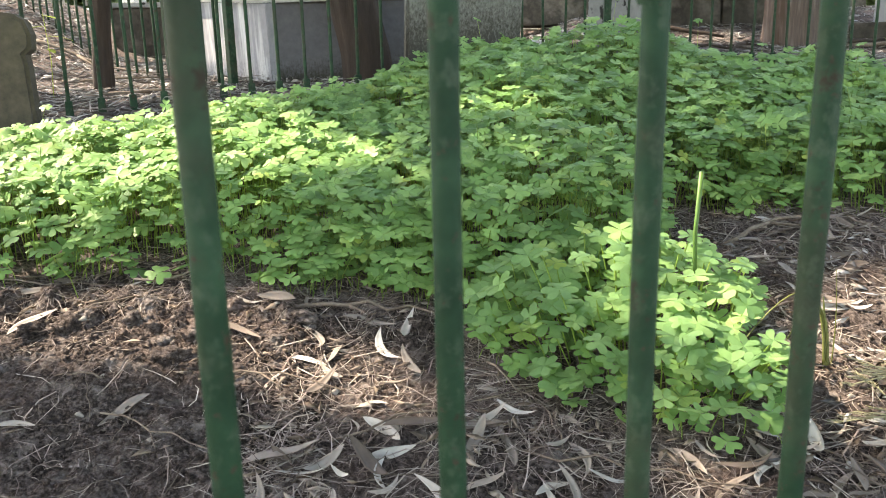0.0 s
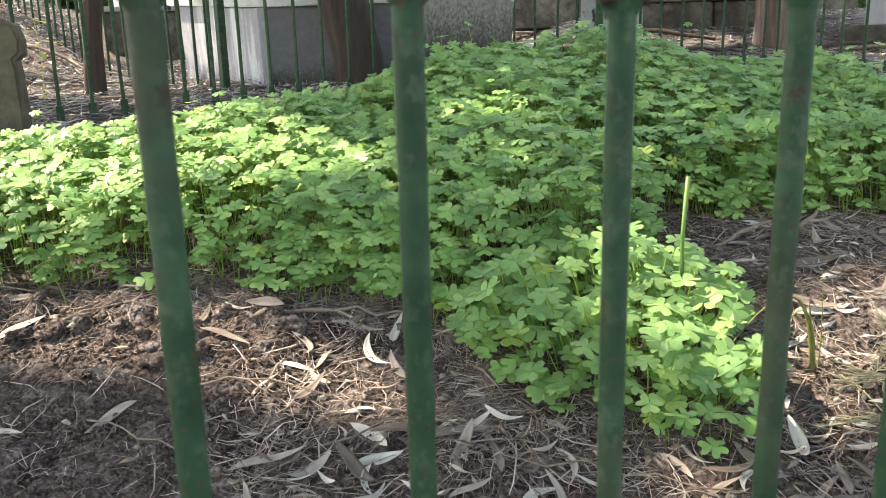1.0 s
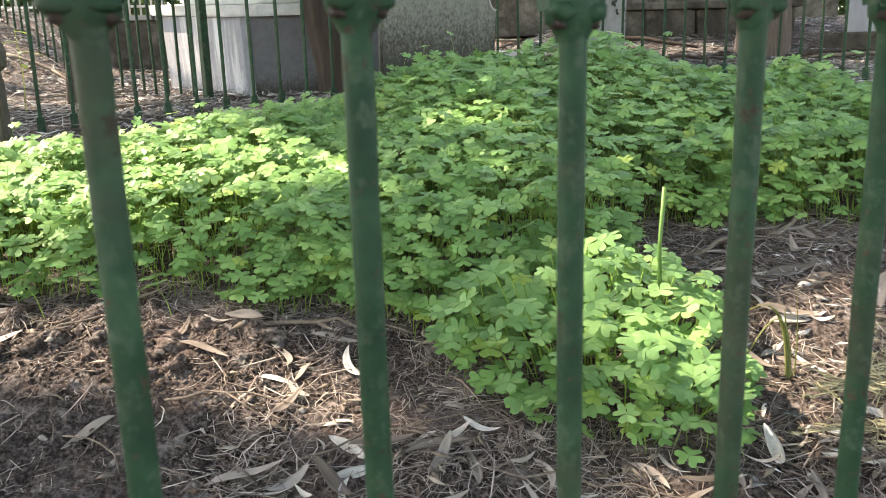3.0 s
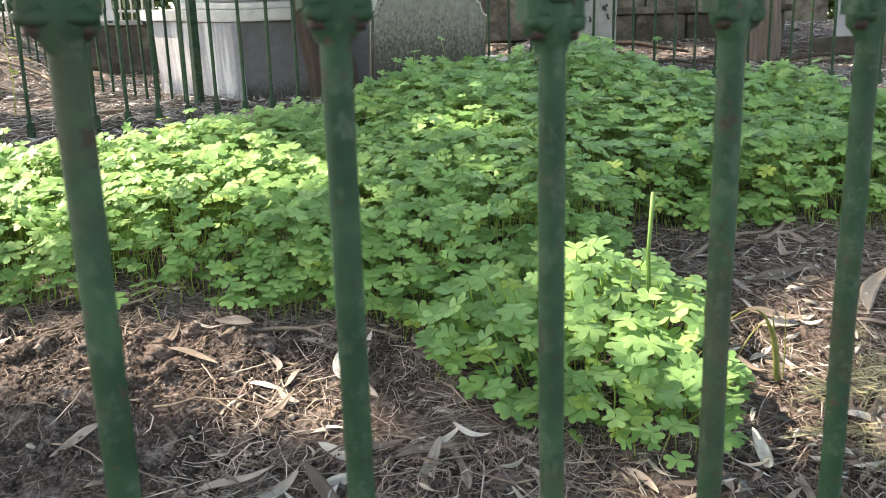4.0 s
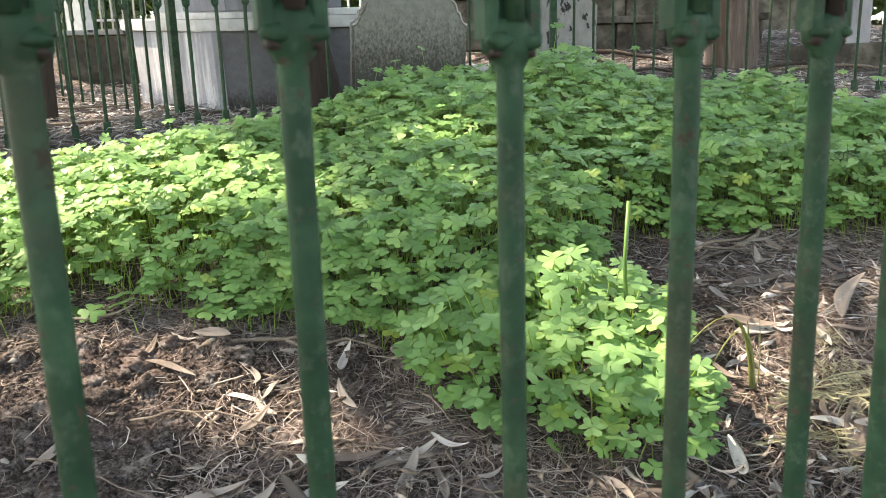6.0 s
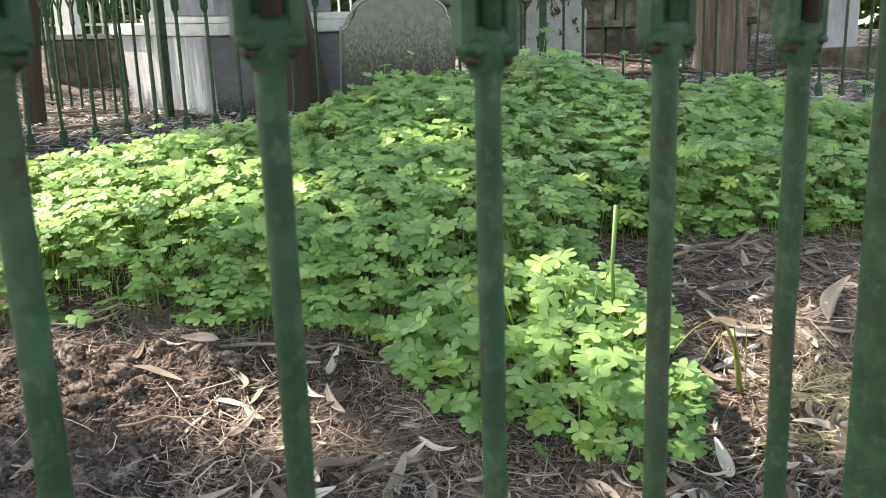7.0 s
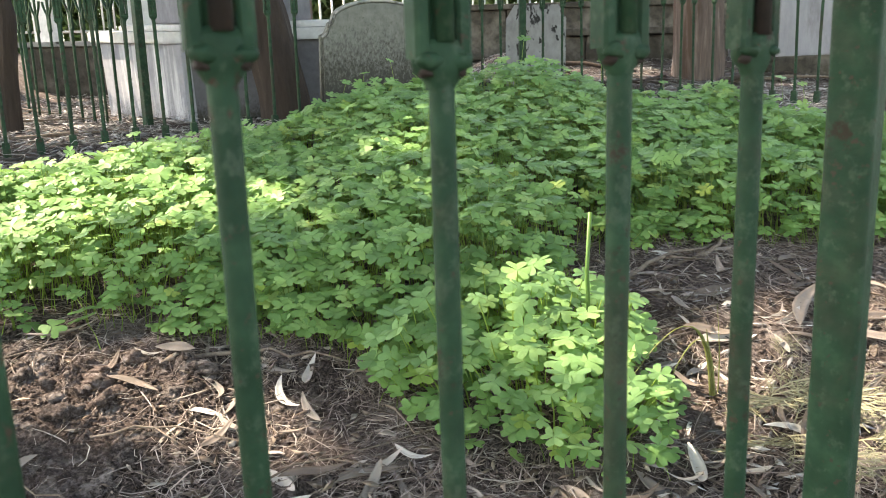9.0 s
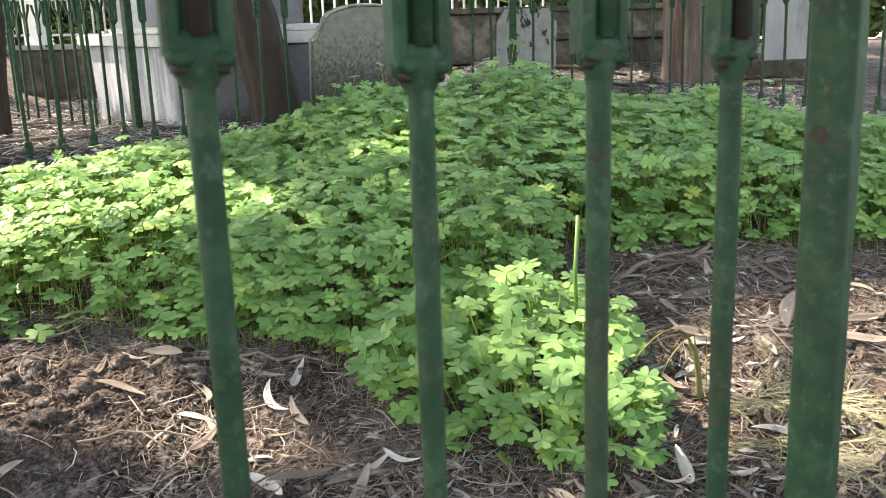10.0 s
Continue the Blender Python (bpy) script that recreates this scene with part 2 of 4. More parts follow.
def tube(points, radii, sides=8, cap=True, twist=0.0):
    """Verts and faces of a tube along points."""
    V, F = [], []
    n = len(points)
    for i, p in enumerate(points):
        p = Vector(p)
        a, b = Vector(points[max(i - 1, 0)]), Vector(points[min(i + 1, n - 1)])
        d = (b - a).normalized()
        up = Vector((0, 0, 1)) if abs(d.z) < 0.9 else Vector((1, 0, 0))
        x = d.cross(up).normalized()
        y = d.cross(x)
        for k in range(sides):
            w = 2 * math.pi * k / sides + twist * i
            V.append(p + (x * math.cos(w) + y * math.sin(w)) * radii[i])
    for i in range(n - 1):
        for k in range(sides):
            j = (k + 1) % sides
            F.append((i * sides + k, i * sides + j, (i + 1) * sides + j, (i + 1) * sides + k))
    if cap:
        F.append(tuple(range(sides))[::-1])
        F.append(tuple((n - 1) * sides + k for k in range(sides)))
    return V, F


def merge(*pieces):
    V, F = [], []
    for v, f in pieces:
        o = len(V)
        V += list(v)
        F += [tuple(i + o for i in q) for q in f]
    return V, F


# ---- ground ----
GY = [-60, 0, 0.4, 1.1, 1.45, 1.8, 3.14, 5.9, 15, 60]
GZ = [-0.3, -0.02, 0.03, 0.16, 0.255, 0.33, 0.57, 0.74, 1.3, 2.5]


def base_height(x, y):
    z = np.interp(y, GY, GZ)
    z = z + 0.09 * np.exp(-((x - 0.2) ** 2 + (y - 2.8) ** 2) / 0.35)
    sx, sy = np.clip((x - 0.5) / 1.0, 0, 1), np.clip((y - 4.0) / 2.6, 0, 1)
    z = z + 0.25 * sx * sx * (3 - 2 * sx) * sy * sy * (3 - 2 * sy)
    lx, ly = np.clip((-x - 0.38 * y) / 0.8, 0, 1), np.clip((y - 3.0) / 3.5, 0, 1)
    z = z + 0.5 * lx * lx * (3 - 2 * lx) * ly * ly * (3 - 2 * ly)
    return z + 0.03 * np.exp(-((x - 0.85) ** 2 + (y - 1.5) ** 2) / 0.1)


def lumps(x, y):
    """Small unevenness of the soil, in metres."""
    a = noise.fractal(Vector((x * 7, y * 7, 0.3)), 1.0, 2.0, 3) * 0.010
    b = noise.noise(Vector((x * 45, y * 45, 2.0))) * 0.0085 + noise.noise(Vector((x * 100, y * 100, 8.0))) * 0.0045
    ridge = math.exp(-((y - (1.36 - 0.12 * x)) / 0.07) ** 2) * (1.0 if x < -0.1 else 0.0)
    c = max(0.0, noise.noise(Vector((x * 17, y * 17, 5.0)))) * 0.060 * ridge * min(1.0, (-0.1 - x) * 5)
    return a + b + c


def ground_z(x, y):
    return float(base_height(x, y)) + (lumps(x, y) if abs(x) < 6 and -1 < y < 9 else 0.0)


def axis(near0, near1, step, far, grow):
    xs = list(np.arange(near0, near1, step))
    s, a = step, near0
    left = []
    while a > -far:
        s *= grow
        a -= s
        left.append(a)
    s, a = step, xs[-1]
    right = []
    while a < far:
        s *= grow
        a += s
        right.append(a)
    return np.array(left[::-1] + xs + right)


gx = axis(-1.2, 1.3, 0.0062, 90, 1.16)
gy = axis(0.80, 1.80, 0.0062, 90, 1.14)
gv = np.array([(x, y, ground_z(x, y)) for y in gy for x in gx])
nx, ny = len(gx), len(gy)
i0 = (np.arange(ny - 1)[:, None] * nx + np.arange(nx - 1)[None, :]).ravel()
gt = np.concatenate([np.stack([i0, i0 + 1, i0 + nx + 1], 1), np.stack([i0, i0 + nx + 1, i0 + nx], 1)])
ground = new("ground", big_mesh("ground", gv, gt, SOIL, True))
tagged(ground, "sloping bare brown soil of an old graveyard", "ground", kind="structure")


# ---- iron fences ----
GAP = 0.11


def shaft_mesh(height, r, bow, seed):
    rnd = random.Random(seed)
    pts, rad = [], []
    n = 12
    for i in range(n + 1):
        z = height * i / n
        pts.append((bow * math.sin(3.1 * i / n) + rnd.uniform(-1, 1) * r * 0.05, rnd.uniform(-1, 1) * r * 0.05, z))
        rad.append(r * rnd.uniform(0.965, 1.035))
    return mesh_of("bar", *tube(pts, rad, 14), PAINT, True)


def strap_mesh(side, off, w, d, rise, gap):
    """A flat iron strap that climbs beside a bar and bends over to its neighbour in a pointed arch."""
    pts = [(off * side, 0, 0.0), (off * side, 0, rise * 0.5), (off * side, 0, rise)]
    for k in range(1, 8):
        a = k / 7
        pts.append((side * (off + (gap / 2 - off) * math.sin(a * math.pi / 2) ** 1.2), 0, rise + 0.075 * a))
    V, F = [], []
    for i, p in enumerate(pts):
        c = w / 2
        for dx, dy in ((-c, -d / 2 + 0.002), (-c + 0.002, -d / 2), (c - 0.002, -d / 2), (c, -d / 2 + 0.002), (c, d / 2), (-c, d / 2)):
            V.append((p[0] + dx, dy, p[2]))
    for i in range(len(pts) - 1):
        for k in range(6):
            j = (k + 1) % 6
            F.append((i * 6 + k, i * 6 + j, i * 6 + 6 + j, i * 6 + 6 + k))
    F += [(5, 4, 3, 2, 1, 0), tuple(len(pts) * 6 - 6 + k for k in range(6))]
    return mesh_of("strap", V, F, PAINT)


def collar_mesh(r, seed):
    """Lumpy welded collar: a neck that widens upward to the straps, with two weld blobs in front."""
    rnd = random.Random(seed)
    sides = 20
    V, F = [], []
    for z, kx, ky in ((-1.5, 0.98, 0.98), (-1.0, 1.10, 1.05), (-0.6, 1.50, 1.15), (-0.2, 1.85, 1.25), (0.5, 1.98, 1.32), (1.2, 1.92, 1.25), (1.8, 1.7, 1.1)):
        for k in range(sides):
            w = 2 * math.pi * k / sides
            V.append(Vector((math.cos(w) * r * kx, math.sin(w) * r * ky, z * r + r)))
    for i in range(6):
        for k in range(sides):
            j = (k + 1) % sides
            F.append((i * sides + k, i * sides + j, (i + 1) * sides + j, (i + 1) * sides + k))
    F.append(tuple(6 * sides + k for k in range(sides)))
    bm = bmesh.new()
    vs = [bm.verts.new(v) for v in V]
    for f in F:
        bm.faces.new([vs[q] for q in f])
    for sx in (-1, 1):
        g = bmesh.ops.create_icosphere(bm, subdivisions=2, radius=1.0)
        k = rnd.uniform(0.85, 1.2)
        for v in g["verts"]:
            v.co = Vector((v.co.x * r * 0.95 * k + sx * r * 1.05, v.co.y * r * 0.6 - r * 0.80, v.co.z * r * 0.55 * k + r * (1.15 + 0.3 * rnd.random())))
    roughen(bm, r * 0.22, 0.9 / r, seed)
    roughen(bm, r * 0.16, 2.1 / r, seed + 5)
    return bm_mesh("collar", bm, PAINT, True)


def lump(size, seed):
    bm = bmesh.new()
    bmesh.ops.create_icosphere(bm, subdivisions=2, radius=1.0)
    for v in bm.verts:
        k = 1 + 0.45 * noise.noise(v.co * 1.6 + Vector((seed, 0, seed)))
        v.co = Vector((v.co.x * size[0], v.co.y * size[1], v.co.z * size[2])) * k
    return bm


# near fence
NEAR_BARS = [(-0.104, 0.324), (0.001, 0.363), (0.105, 0.402), (0.2135, 0.442), (0.3105, 0.478)]
FENCE_TURN = 20.3
near_fence = tagged(empty("iron_fence", pose(0, 0, 0)), "green-painted rusty iron grave fence with round bars", "fence", group="iron grave fences")
for i in range(-4, 10):
    if i == 5:
        continue
    if 0 <= i < 5:
        bx, by = NEAR_BARS[i]
    else:
        bx, by = -0.104 + 0.1033 * i, 0.324 + 0.0382 * i
    bar = part("bar", shaft_mesh(0.98, 0.00725, 0.0006 * (-1) ** i, i), near_fence, pose(bx, by, -0.01, 0, 0, FENCE_TURN))
    z = 0.754 + 0.003 * math.sin(i * 2.3)
    part("collar", collar_mesh(0.0078, i * 1.7), bar, pose(0, 0, z - 0.012), "lumpy welded collar")
    for s in (-1, 1):
        g = lump((0.0046, 0.0050, 0.0036), i * 3.1 + s)
        part("weld", bm_mesh("weld", g, RUST, True), bar, pose(s * 0.0092, -0.003, z - 0.0065), "dark rusty weld")
        part("strap", strap_mesh(s, 0.0116, 0.0088, 0.015, 0.10, GAP), bar, pose(0, 0, z))
    part("inner_strip", mesh_of("inner_strip", *tube([(0, -0.0065, 0), (0, -0.0065, 0.12)], [0.0055, 0.0055], 10), RUST if i % 3 == 1 else PAINT, True), bar, pose(0, 0, z + 0.008), "bare rusty iron" if i % 3 == 1 else "")
bm = box_bm(0.0315, 0.0315, 1.05, 0, 0.0055, 4)
bmesh.ops.subdivide_edges(bm, edges=[e for e in bm.edges if abs(e.verts[0].co.z - e.verts[1].co.z) > 0.5], cuts=40)
roughen(bm, 0.0006, 60)
part("post", bm_mesh("post", bm, PAINT, True), near_fence, pose(0.403, 0.512, -0.02, 0, 0, 45), "thick square green post with chipped paint")

# far fences
FAR_SHAFTS = [shaft_mesh(0.72, 0.0070, 0.003 * k, 50 + k) for k in (-1, 0, 1)]
FAR_STRAPS = {s: strap_mesh(s, 0.0105, 0.008, 0.012, 0.075, GAP) for s in (-1, 1)}
FAR_COLLAR = collar_mesh(0.0072, 3.0)
FAR_SOCKET = bm_mesh("socket", roughen(box_bm(0.029, 0.029, 0.085, -0.03, 0.004, 2, 0.9), 0.001, 80), PAINT)
FAR_POST = bm_mesh("post", box_bm(0.036, 0.036, 1.0, -0.05, 0.004), PAINT)


def fence_run(a, b, lift=0.0, posts=(), sockets=True, straps=True, collar_at=0.47, gap=GAP):
    (ax, ay), (bx, by) = a, b
    length = math.hypot(bx - ax, by - ay)
    turn = math.degrees(math.atan2(by - ay, bx - ax))
    f = tagged(empty("iron_fence", pose(ax, ay, 0)), "green iron grave fence with arched tops behind clover", "fence", group="iron grave fences")
    n = int(length / gap)
    for i in range(n + 1):
        x, y = (bx - ax) * i * gap / length, (by - ay) * i * gap / length
        z = float(base_height(ax + x, ay + y)) + lift
        rnd = random.Random(i * 7 + int(ax * 100))
        lean = rnd.uniform(-0.8, 0.8)
        if i in posts:
            part("post", FAR_POST, f, pose(x, y, z, 0, lean, turn))
            continue
        bar = part("bar", FAR_SHAFTS[i % 3], f, pose(x, y, z - 0.02, rnd.uniform(-0.6, 0.6), lean, turn))
        if sockets:
            part("socket", FAR_SOCKET, bar, pose(0, 0, 0.01))
        if straps:
            part("collar", FAR_COLLAR, bar, pose(0, 0, collar_at))
            for s in (-1, 1):
                part("strap", FAR_STRAPS[s], bar, pose(0, 0, collar_at + 0.01))
    return f


fence_run((-1.797, 2.746), (-0.23, 3.452), 0.01, gap=0.1124)
fence_run((0.42, 4.25), (1.75, 4.25), 0.02, posts=(4,), collar_at=0.50)
fence_run((1.80, 4.22), (2.75, 3.05), 0.02, posts=(), collar_at=0.50)
fence_run((-0.98, 3.72), (-3.3, 6.1), 0.0, posts=(0,), sockets=False, gap=0.13)

# ---- graves ----
def slab_from_outline(name, outline, depth, material, bevel=0.006):
    bm = bmesh.new()
    vs = [bm.verts.new((x, -depth / 2, z)) for x, z in outline]
    f = bm.faces.new(vs)
    r = bmesh.ops.extrude_face_region(bm, geom=[f])
    for v in [g for g in r["geom"] if isinstance(g, bmesh.types.BMVert)]:
        v.co.y += depth
    bmesh.ops.recalc_face_normals(bm, faces=bm.faces[:])
    rim = [e for e in bm.edges if len(e.link_faces) == 2 and e.calc_face_angle() > 1.2 and abs(e.verts[0].co.y - e.verts[1].co.y) < 1e-5]
    bmesh.ops.bevel(bm, geom=rim, offset=bevel, segments=2, affect="EDGES")
    return bm_mesh(name, bm, material)


half = [(0.25, -0.1), (0.25, 0.305), (0.238, 0.309), (0.227, 0.320), (0.220, 0.337), (0.217, 0.352), (0.205, 0.358)]
arch = [(0.205 * math.cos(a), 0.358 + 0.088 * math.sin(a) ** 0.9) for a in [radians(k) for k in range(15, 166, 10)]]
outline = half + arch + [(-x, z) for x, z in half[::-1]]
head = new("headstone", slab_from_outline("headstone", outline, 0.065, HEADSTONE, 0.012))
head.matrix_world = pose(0.075, 3.30, 0.658, 9, 0.8, 13) @ Matrix.Diagonal((0.95, 1, 0.99, 1))
# Raised rim in a paler tone, painting in the sky light on the stone's edge.
RIM = surface("sky_lit_edge", [(0.3, (0.24, 0.24, 0.225)), (0.7, (0.36, 0.36, 0.34))], 40, 0.85, 0.001, stain=(0.12, 0.12, 0.105), stain_scale=22)
rim_line = [(x * 0.985, -0.030, z - 0.004) for x, z in half[1:] + arch + [(-x, z) for x, z in half[:0:-1]]]
part("rim", mesh_of("rim", *tube(rim_line, [0.0050] * len(rim_line), 8), RIM, True), head, None, "moulded edge painted paler for light from above")
tagged(head, "grey weathered headstone with arched top and black lichen", "headstone", group="headstones")

oct_out = [(0.18, -0.15), (0.18, 0.42), (0.13, 0.50), (-0.13, 0.50), (-0.18, 0.42), (-0.18, -0.15)]
slab = new("headstone", slab_from_outline("headstone", oct_out, 0.07, SPOTTED))
slab.matrix_world = pose(1.04, 4.8, 0.72, -3, 1.5, -8)
tagged(slab, "grey slab headstone with clipped corners and black spots", "headstone", group="headstones")

st = [(0.085, -0.2), (0.072, 0.16), (0.066, 0.20), (0.088, 0.22), (0.092, 0.27), (0.075, 0.318), (0.04, 0.34), (0, 0.345)]
stele = new("headstone", slab_from_outline("headstone", st + [(-x, z) for x, z in st[-2::-1]], 0.09, STELE, 0.012))
stele.matrix_world = pose(-1.44, 2.655, 0.565, 0, 1.0, 12) @ Matrix.Scale(0.93, 4)
tagged(stele, "short dark brown round-headed grave marker in shade", "headstone", group="headstones")

# tomb with a stepped lid
tomb = tagged(empty("tomb", pose(-0.83, 3.92, 0.62, 6.5, 0, -4)), "grey cement box tomb with white stepped marble lid", "tomb")


def block(name, x0, x1, y0, y1, z0, z1, material, parent, bevel=0.006, label=""):
    bm = box_bm(x1 - x0, y1 - y0, z1 - z0, 0, bevel)
    return part(name, bm_mesh(name, bm, material), parent, pose((x0 + x1) / 2, (y0 + y1) / 2, z0), label)


def skewed_block(name, pts, z0, z1, material, parent, bevel=0.006, label=""):
    bm = bmesh.new()
    lo = [bm.verts.new((x, y, z0)) for x, y in pts]
    hi = [bm.verts.new((x, y, z1)) for x, y in pts]
    bm.faces.new(lo[::-1])
    bm.faces.new(hi)
    n = len(pts)
    for i in range(n):
        j = (i + 1) % n
        bm.faces.new((lo[i], lo[j], hi[j], hi[i]))
    bmesh.ops.recalc_face_normals(bm, faces=bm.faces[:])
    bmesh.ops.bevel(bm, geom=bm.edges[:], offset=bevel, segments=2, affect="EDGES")
    return part(name, bm_mesh(name, bm, material), parent, None, label)


def plan(grow, cut=0.0):
    # front corner at the origin, front going right, long side going back to the left
    u, v = Vector((1, 0.10)).normalized(), Vector((-0.80, 0.66)).normalized()
    a, b = 0.90, 0.72
    c = [(-grow, -grow), (a + grow, -grow), (a + grow, b + grow), (-grow, b + grow)]
    if cut:
        c[:1] = [(-grow, cut - grow), (cut - grow, -grow)]
    return [tuple(u * p + v * q) for p, q in c]


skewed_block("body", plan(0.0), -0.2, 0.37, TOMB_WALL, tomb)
u_, v_ = Vector((1, 0.10)).normalized(), Vector((-0.80, 0.66)).normalized()
# Thin skin whose paler colour stands in for light on the left side.
lit_outline = [v_ * -0.006 - u_ * 0.012, v_ * -0.006 + u_ * 0.03, v_ * 0.726 + u_ * 0.03, v_ * 0.726 - u_ * 0.012]
skewed_block("lit_side", [tuple(p) for p in lit_outline], -0.18, 0.368, LIT_SIDE, tomb, 0.003, "streaked tomb side, painted paler for the light from the left")
skewed_block("lid", plan(0.05, 0.10), 0.372, 0.425, MARBLE, tomb, label="white marble lid with rounded edge")
skewed_block("upper_step", plan(-0.06, 0.08), 0.427, 0.455, MARBLE, tomb)
skewed_block("upper_block", plan(-0.17), 0.457, 0.80, CEMENT, tomb, label="grey upper block")

# dark kerb grave and pale pedestal on the left, farther back
kerb = tagged(empty("grave_kerb", pose(-1.90, 6.95, 0.80, 0, 0, 5)), "low dark stone grave kerb with pale coping", "grave")
block("wall", -0.75, 0.75, -0.5, 0.5, -0.2, 0.36, DARK_STONE, kerb, 0.015)
block("coping", -0.79, 0.79, -0.54, 0.54, 0.362, 0.40, SPOTTED, kerb)
ped = tagged(empty("pedestal", pose(-1.58, 5.9, 0.74, 0, 0, 10)), "pale stone pedestal between graves", "grave")
block("base", -0.16, 0.16, -0.16, 0.16, -0.05, 0.42, MARBLE, ped)
block("shaft", -0.09, 0.09, -0.09, 0.09, 0.422, 0.95, MARBLE, ped)
ped2 = copy_thing(ped, pose(-3.1, 8.2, 0.86, 0, 0, -20))

# stepped stone kerbs on the right
for k, (x, y, z, w, h, tn) in enumerate([(1.93, 5.9, 0, 1.45, 0.24, 3), (2.2, 7.8, 0, 3.4, 0.46, -3)]):
    z = float(base_height(x, y)) - 0.02
    g = tagged(empty("grave_kerb", pose(x, y, z, 0, 0, tn)), "rough dark stone grave kerb with flat capping", "grave", group="stone kerbs")
    n = 4
    for j in range(n):
        bm = roughen(box_bm(w / n - 0.012, 0.5, h, -0.08, 0.02), 0.012, 6, j + k * 9)
        part("stone", bm_mesh("stone", bm, DARK_STONE), g, pose((j + 0.5) * w / n - w / 2, 0.01 * (-1) ** j, 0))
    bm = roughen(box_bm(w + 0.06, 0.58, 0.05, h - 0.078, 0.01), 0.006, 5, k)
    part("capping", bm_mesh("capping", bm, DARK_STONE), g, None, "flat mossy capping stone")

white = tagged(empty("tomb", pose(2.98, 5.25, float(base_height(2.98, 5.25)) - 0.04, 0, 0, -28)), "white marble tomb on a low stone plinth", "tomb")
block("plinth", -0.30, 0.30, -0.42, 0.42, -0.1, 0.10, DARK_STONE, white, 0.012)
block("body", -0.17, 0.17, -0.32, 0.32, 0.102, 0.80, PALE, white)
flat = new("fallen_slab", bm_mesh("fallen_slab", roughen(box_bm(0.7, 0.42, 0.06, 0, 0.012), 0.008, 7), MARBLE))
flat.matrix_world = pose(0.75, 6.0, 0.755, -4, 3, 20)
tagged(flat, "pale stone slab lying flat on the ground", "slab")

# far white railing
rail = tagged(empty("white_railing", pose(-0.85, 8.2, 0.88, 0, 0, 3)), "white iron railing behind the graves", "railing")
RB = mesh_of("upright", *tube([(0, 0, 0), (0, 0, 0.95)], [0.011, 0.011], 8), WHITE_IRON, True)
for i in range(26):
    part("upright", RB, rail, pose(i * 0.12 - 0.2, 0, 0))
for z in (0.12, 0.50, 0.92):
    part("rail", mesh_of("rail", *tube([(-0.3, 0, z), (3.0, 0, z)], [0.013, 0.013], 8), WHITE_IRON, True), rail)
rail2 = copy_thing(rail, pose(-5.6, 9.0, 1.40, 0, 0, 8))

# ---- trees ----
def trunk_mesh(pts, radii, material, seed, furrow=0.12, sides=40, flare=0.5):
    V, F = [], []
    P, Rr = [], []
    m = 40
    for i in range(m + 1):
        s = i / m
        q = s * (len(pts) - 1)
        k = min(int(q), len(pts) - 2)
        P.append(Vector(pts[k]).lerp(Vector(pts[k + 1]), q - k))
        Rr.append(radii[k] + (radii[k + 1] - radii[k]) * (q - k))
    V, F = tube(P, Rr, sides)
    out = []
    for idx, v in enumerate(V):
        i = idx // sides
        c = P[min(i, m)]
        d = v - c
        w = math.atan2(d.y, d.x)
        g = noise.noise(Vector((math.cos(w) * 4, math.sin(w) * 4, v.z * 1.2 + seed))) * furrow
        g += noise.noise(Vector((math.cos(w) * 9, math.sin(w) * 9, v.z * 5 + seed))) * furrow * 0.5
        g += flare * math.exp(-(v.z - pts[0][2]) / 0.14) * (0.6 + 0.4 * math.sin(5 * w + seed))
        out.append(c + d * (1 + g))
    return mesh_of("trunk", out, F, material, True)


# sunlit spots of the ground: centre, half sizes, turn in degrees
FRONT_SPOTS = [
    (-1.05, 1.96, 0.72, 0.38, 8), (-0.42, 1.90, 0.36, 0.18, 6), (-1.6, 1.9, 0.6, 0.5, 0), (-0.85, 1.78, 0.42, 0.17, 0), (-0.62, 1.375, 0.32, 0.095, -8), (-0.34, 1.30, 0.16, 0.06, -14),
    (-0.27, 1.24, 0.20, 0.048, -20), (0.42, 1.31, 0.17, 0.14, 20), (0.45, 1.17, 0.13, 0.09, 20), (0.80, 1.36, 0.20, 0.10, 5), (1.06, 1.42, 0.20, 0.12, 0),
    (0.68, 1.24, 0.18, 0.12, 0), (0.76, 1.13, 0.19, 0.11, 10), (0.30, 0.98, 0.12, 0.03, 10), (1.0, 1.46, 0.16, 0.07, 0),
]
BACK_SPOTS = [
    (-1.13, 4.27, 0.24, 0.17, 0),
    (-2.0, 4.7, 0.70, 0.55, 20), (-1.3, 3.3, 0.16, 0.10, 0), (1.6, 5.2, 0.4, 0.2, 0), (0.62, 5.9, 0.35, 0.3, 0), (2.9, 2.6, 0.4, 0.3, 0),
    (0.25, 2.15, 0.16, 0.06, 10), (-1.2, 4.25, 0.15, 0.3, 0), (-1.6, 3.75, 0.35, 0.25, 0),
]
SPOT_TURN = [(a, b, c, d, math.cos(radians(e)), math.sin(radians(e))) for a, b, c, d, e in FRONT_SPOTS + BACK_SPOTS]


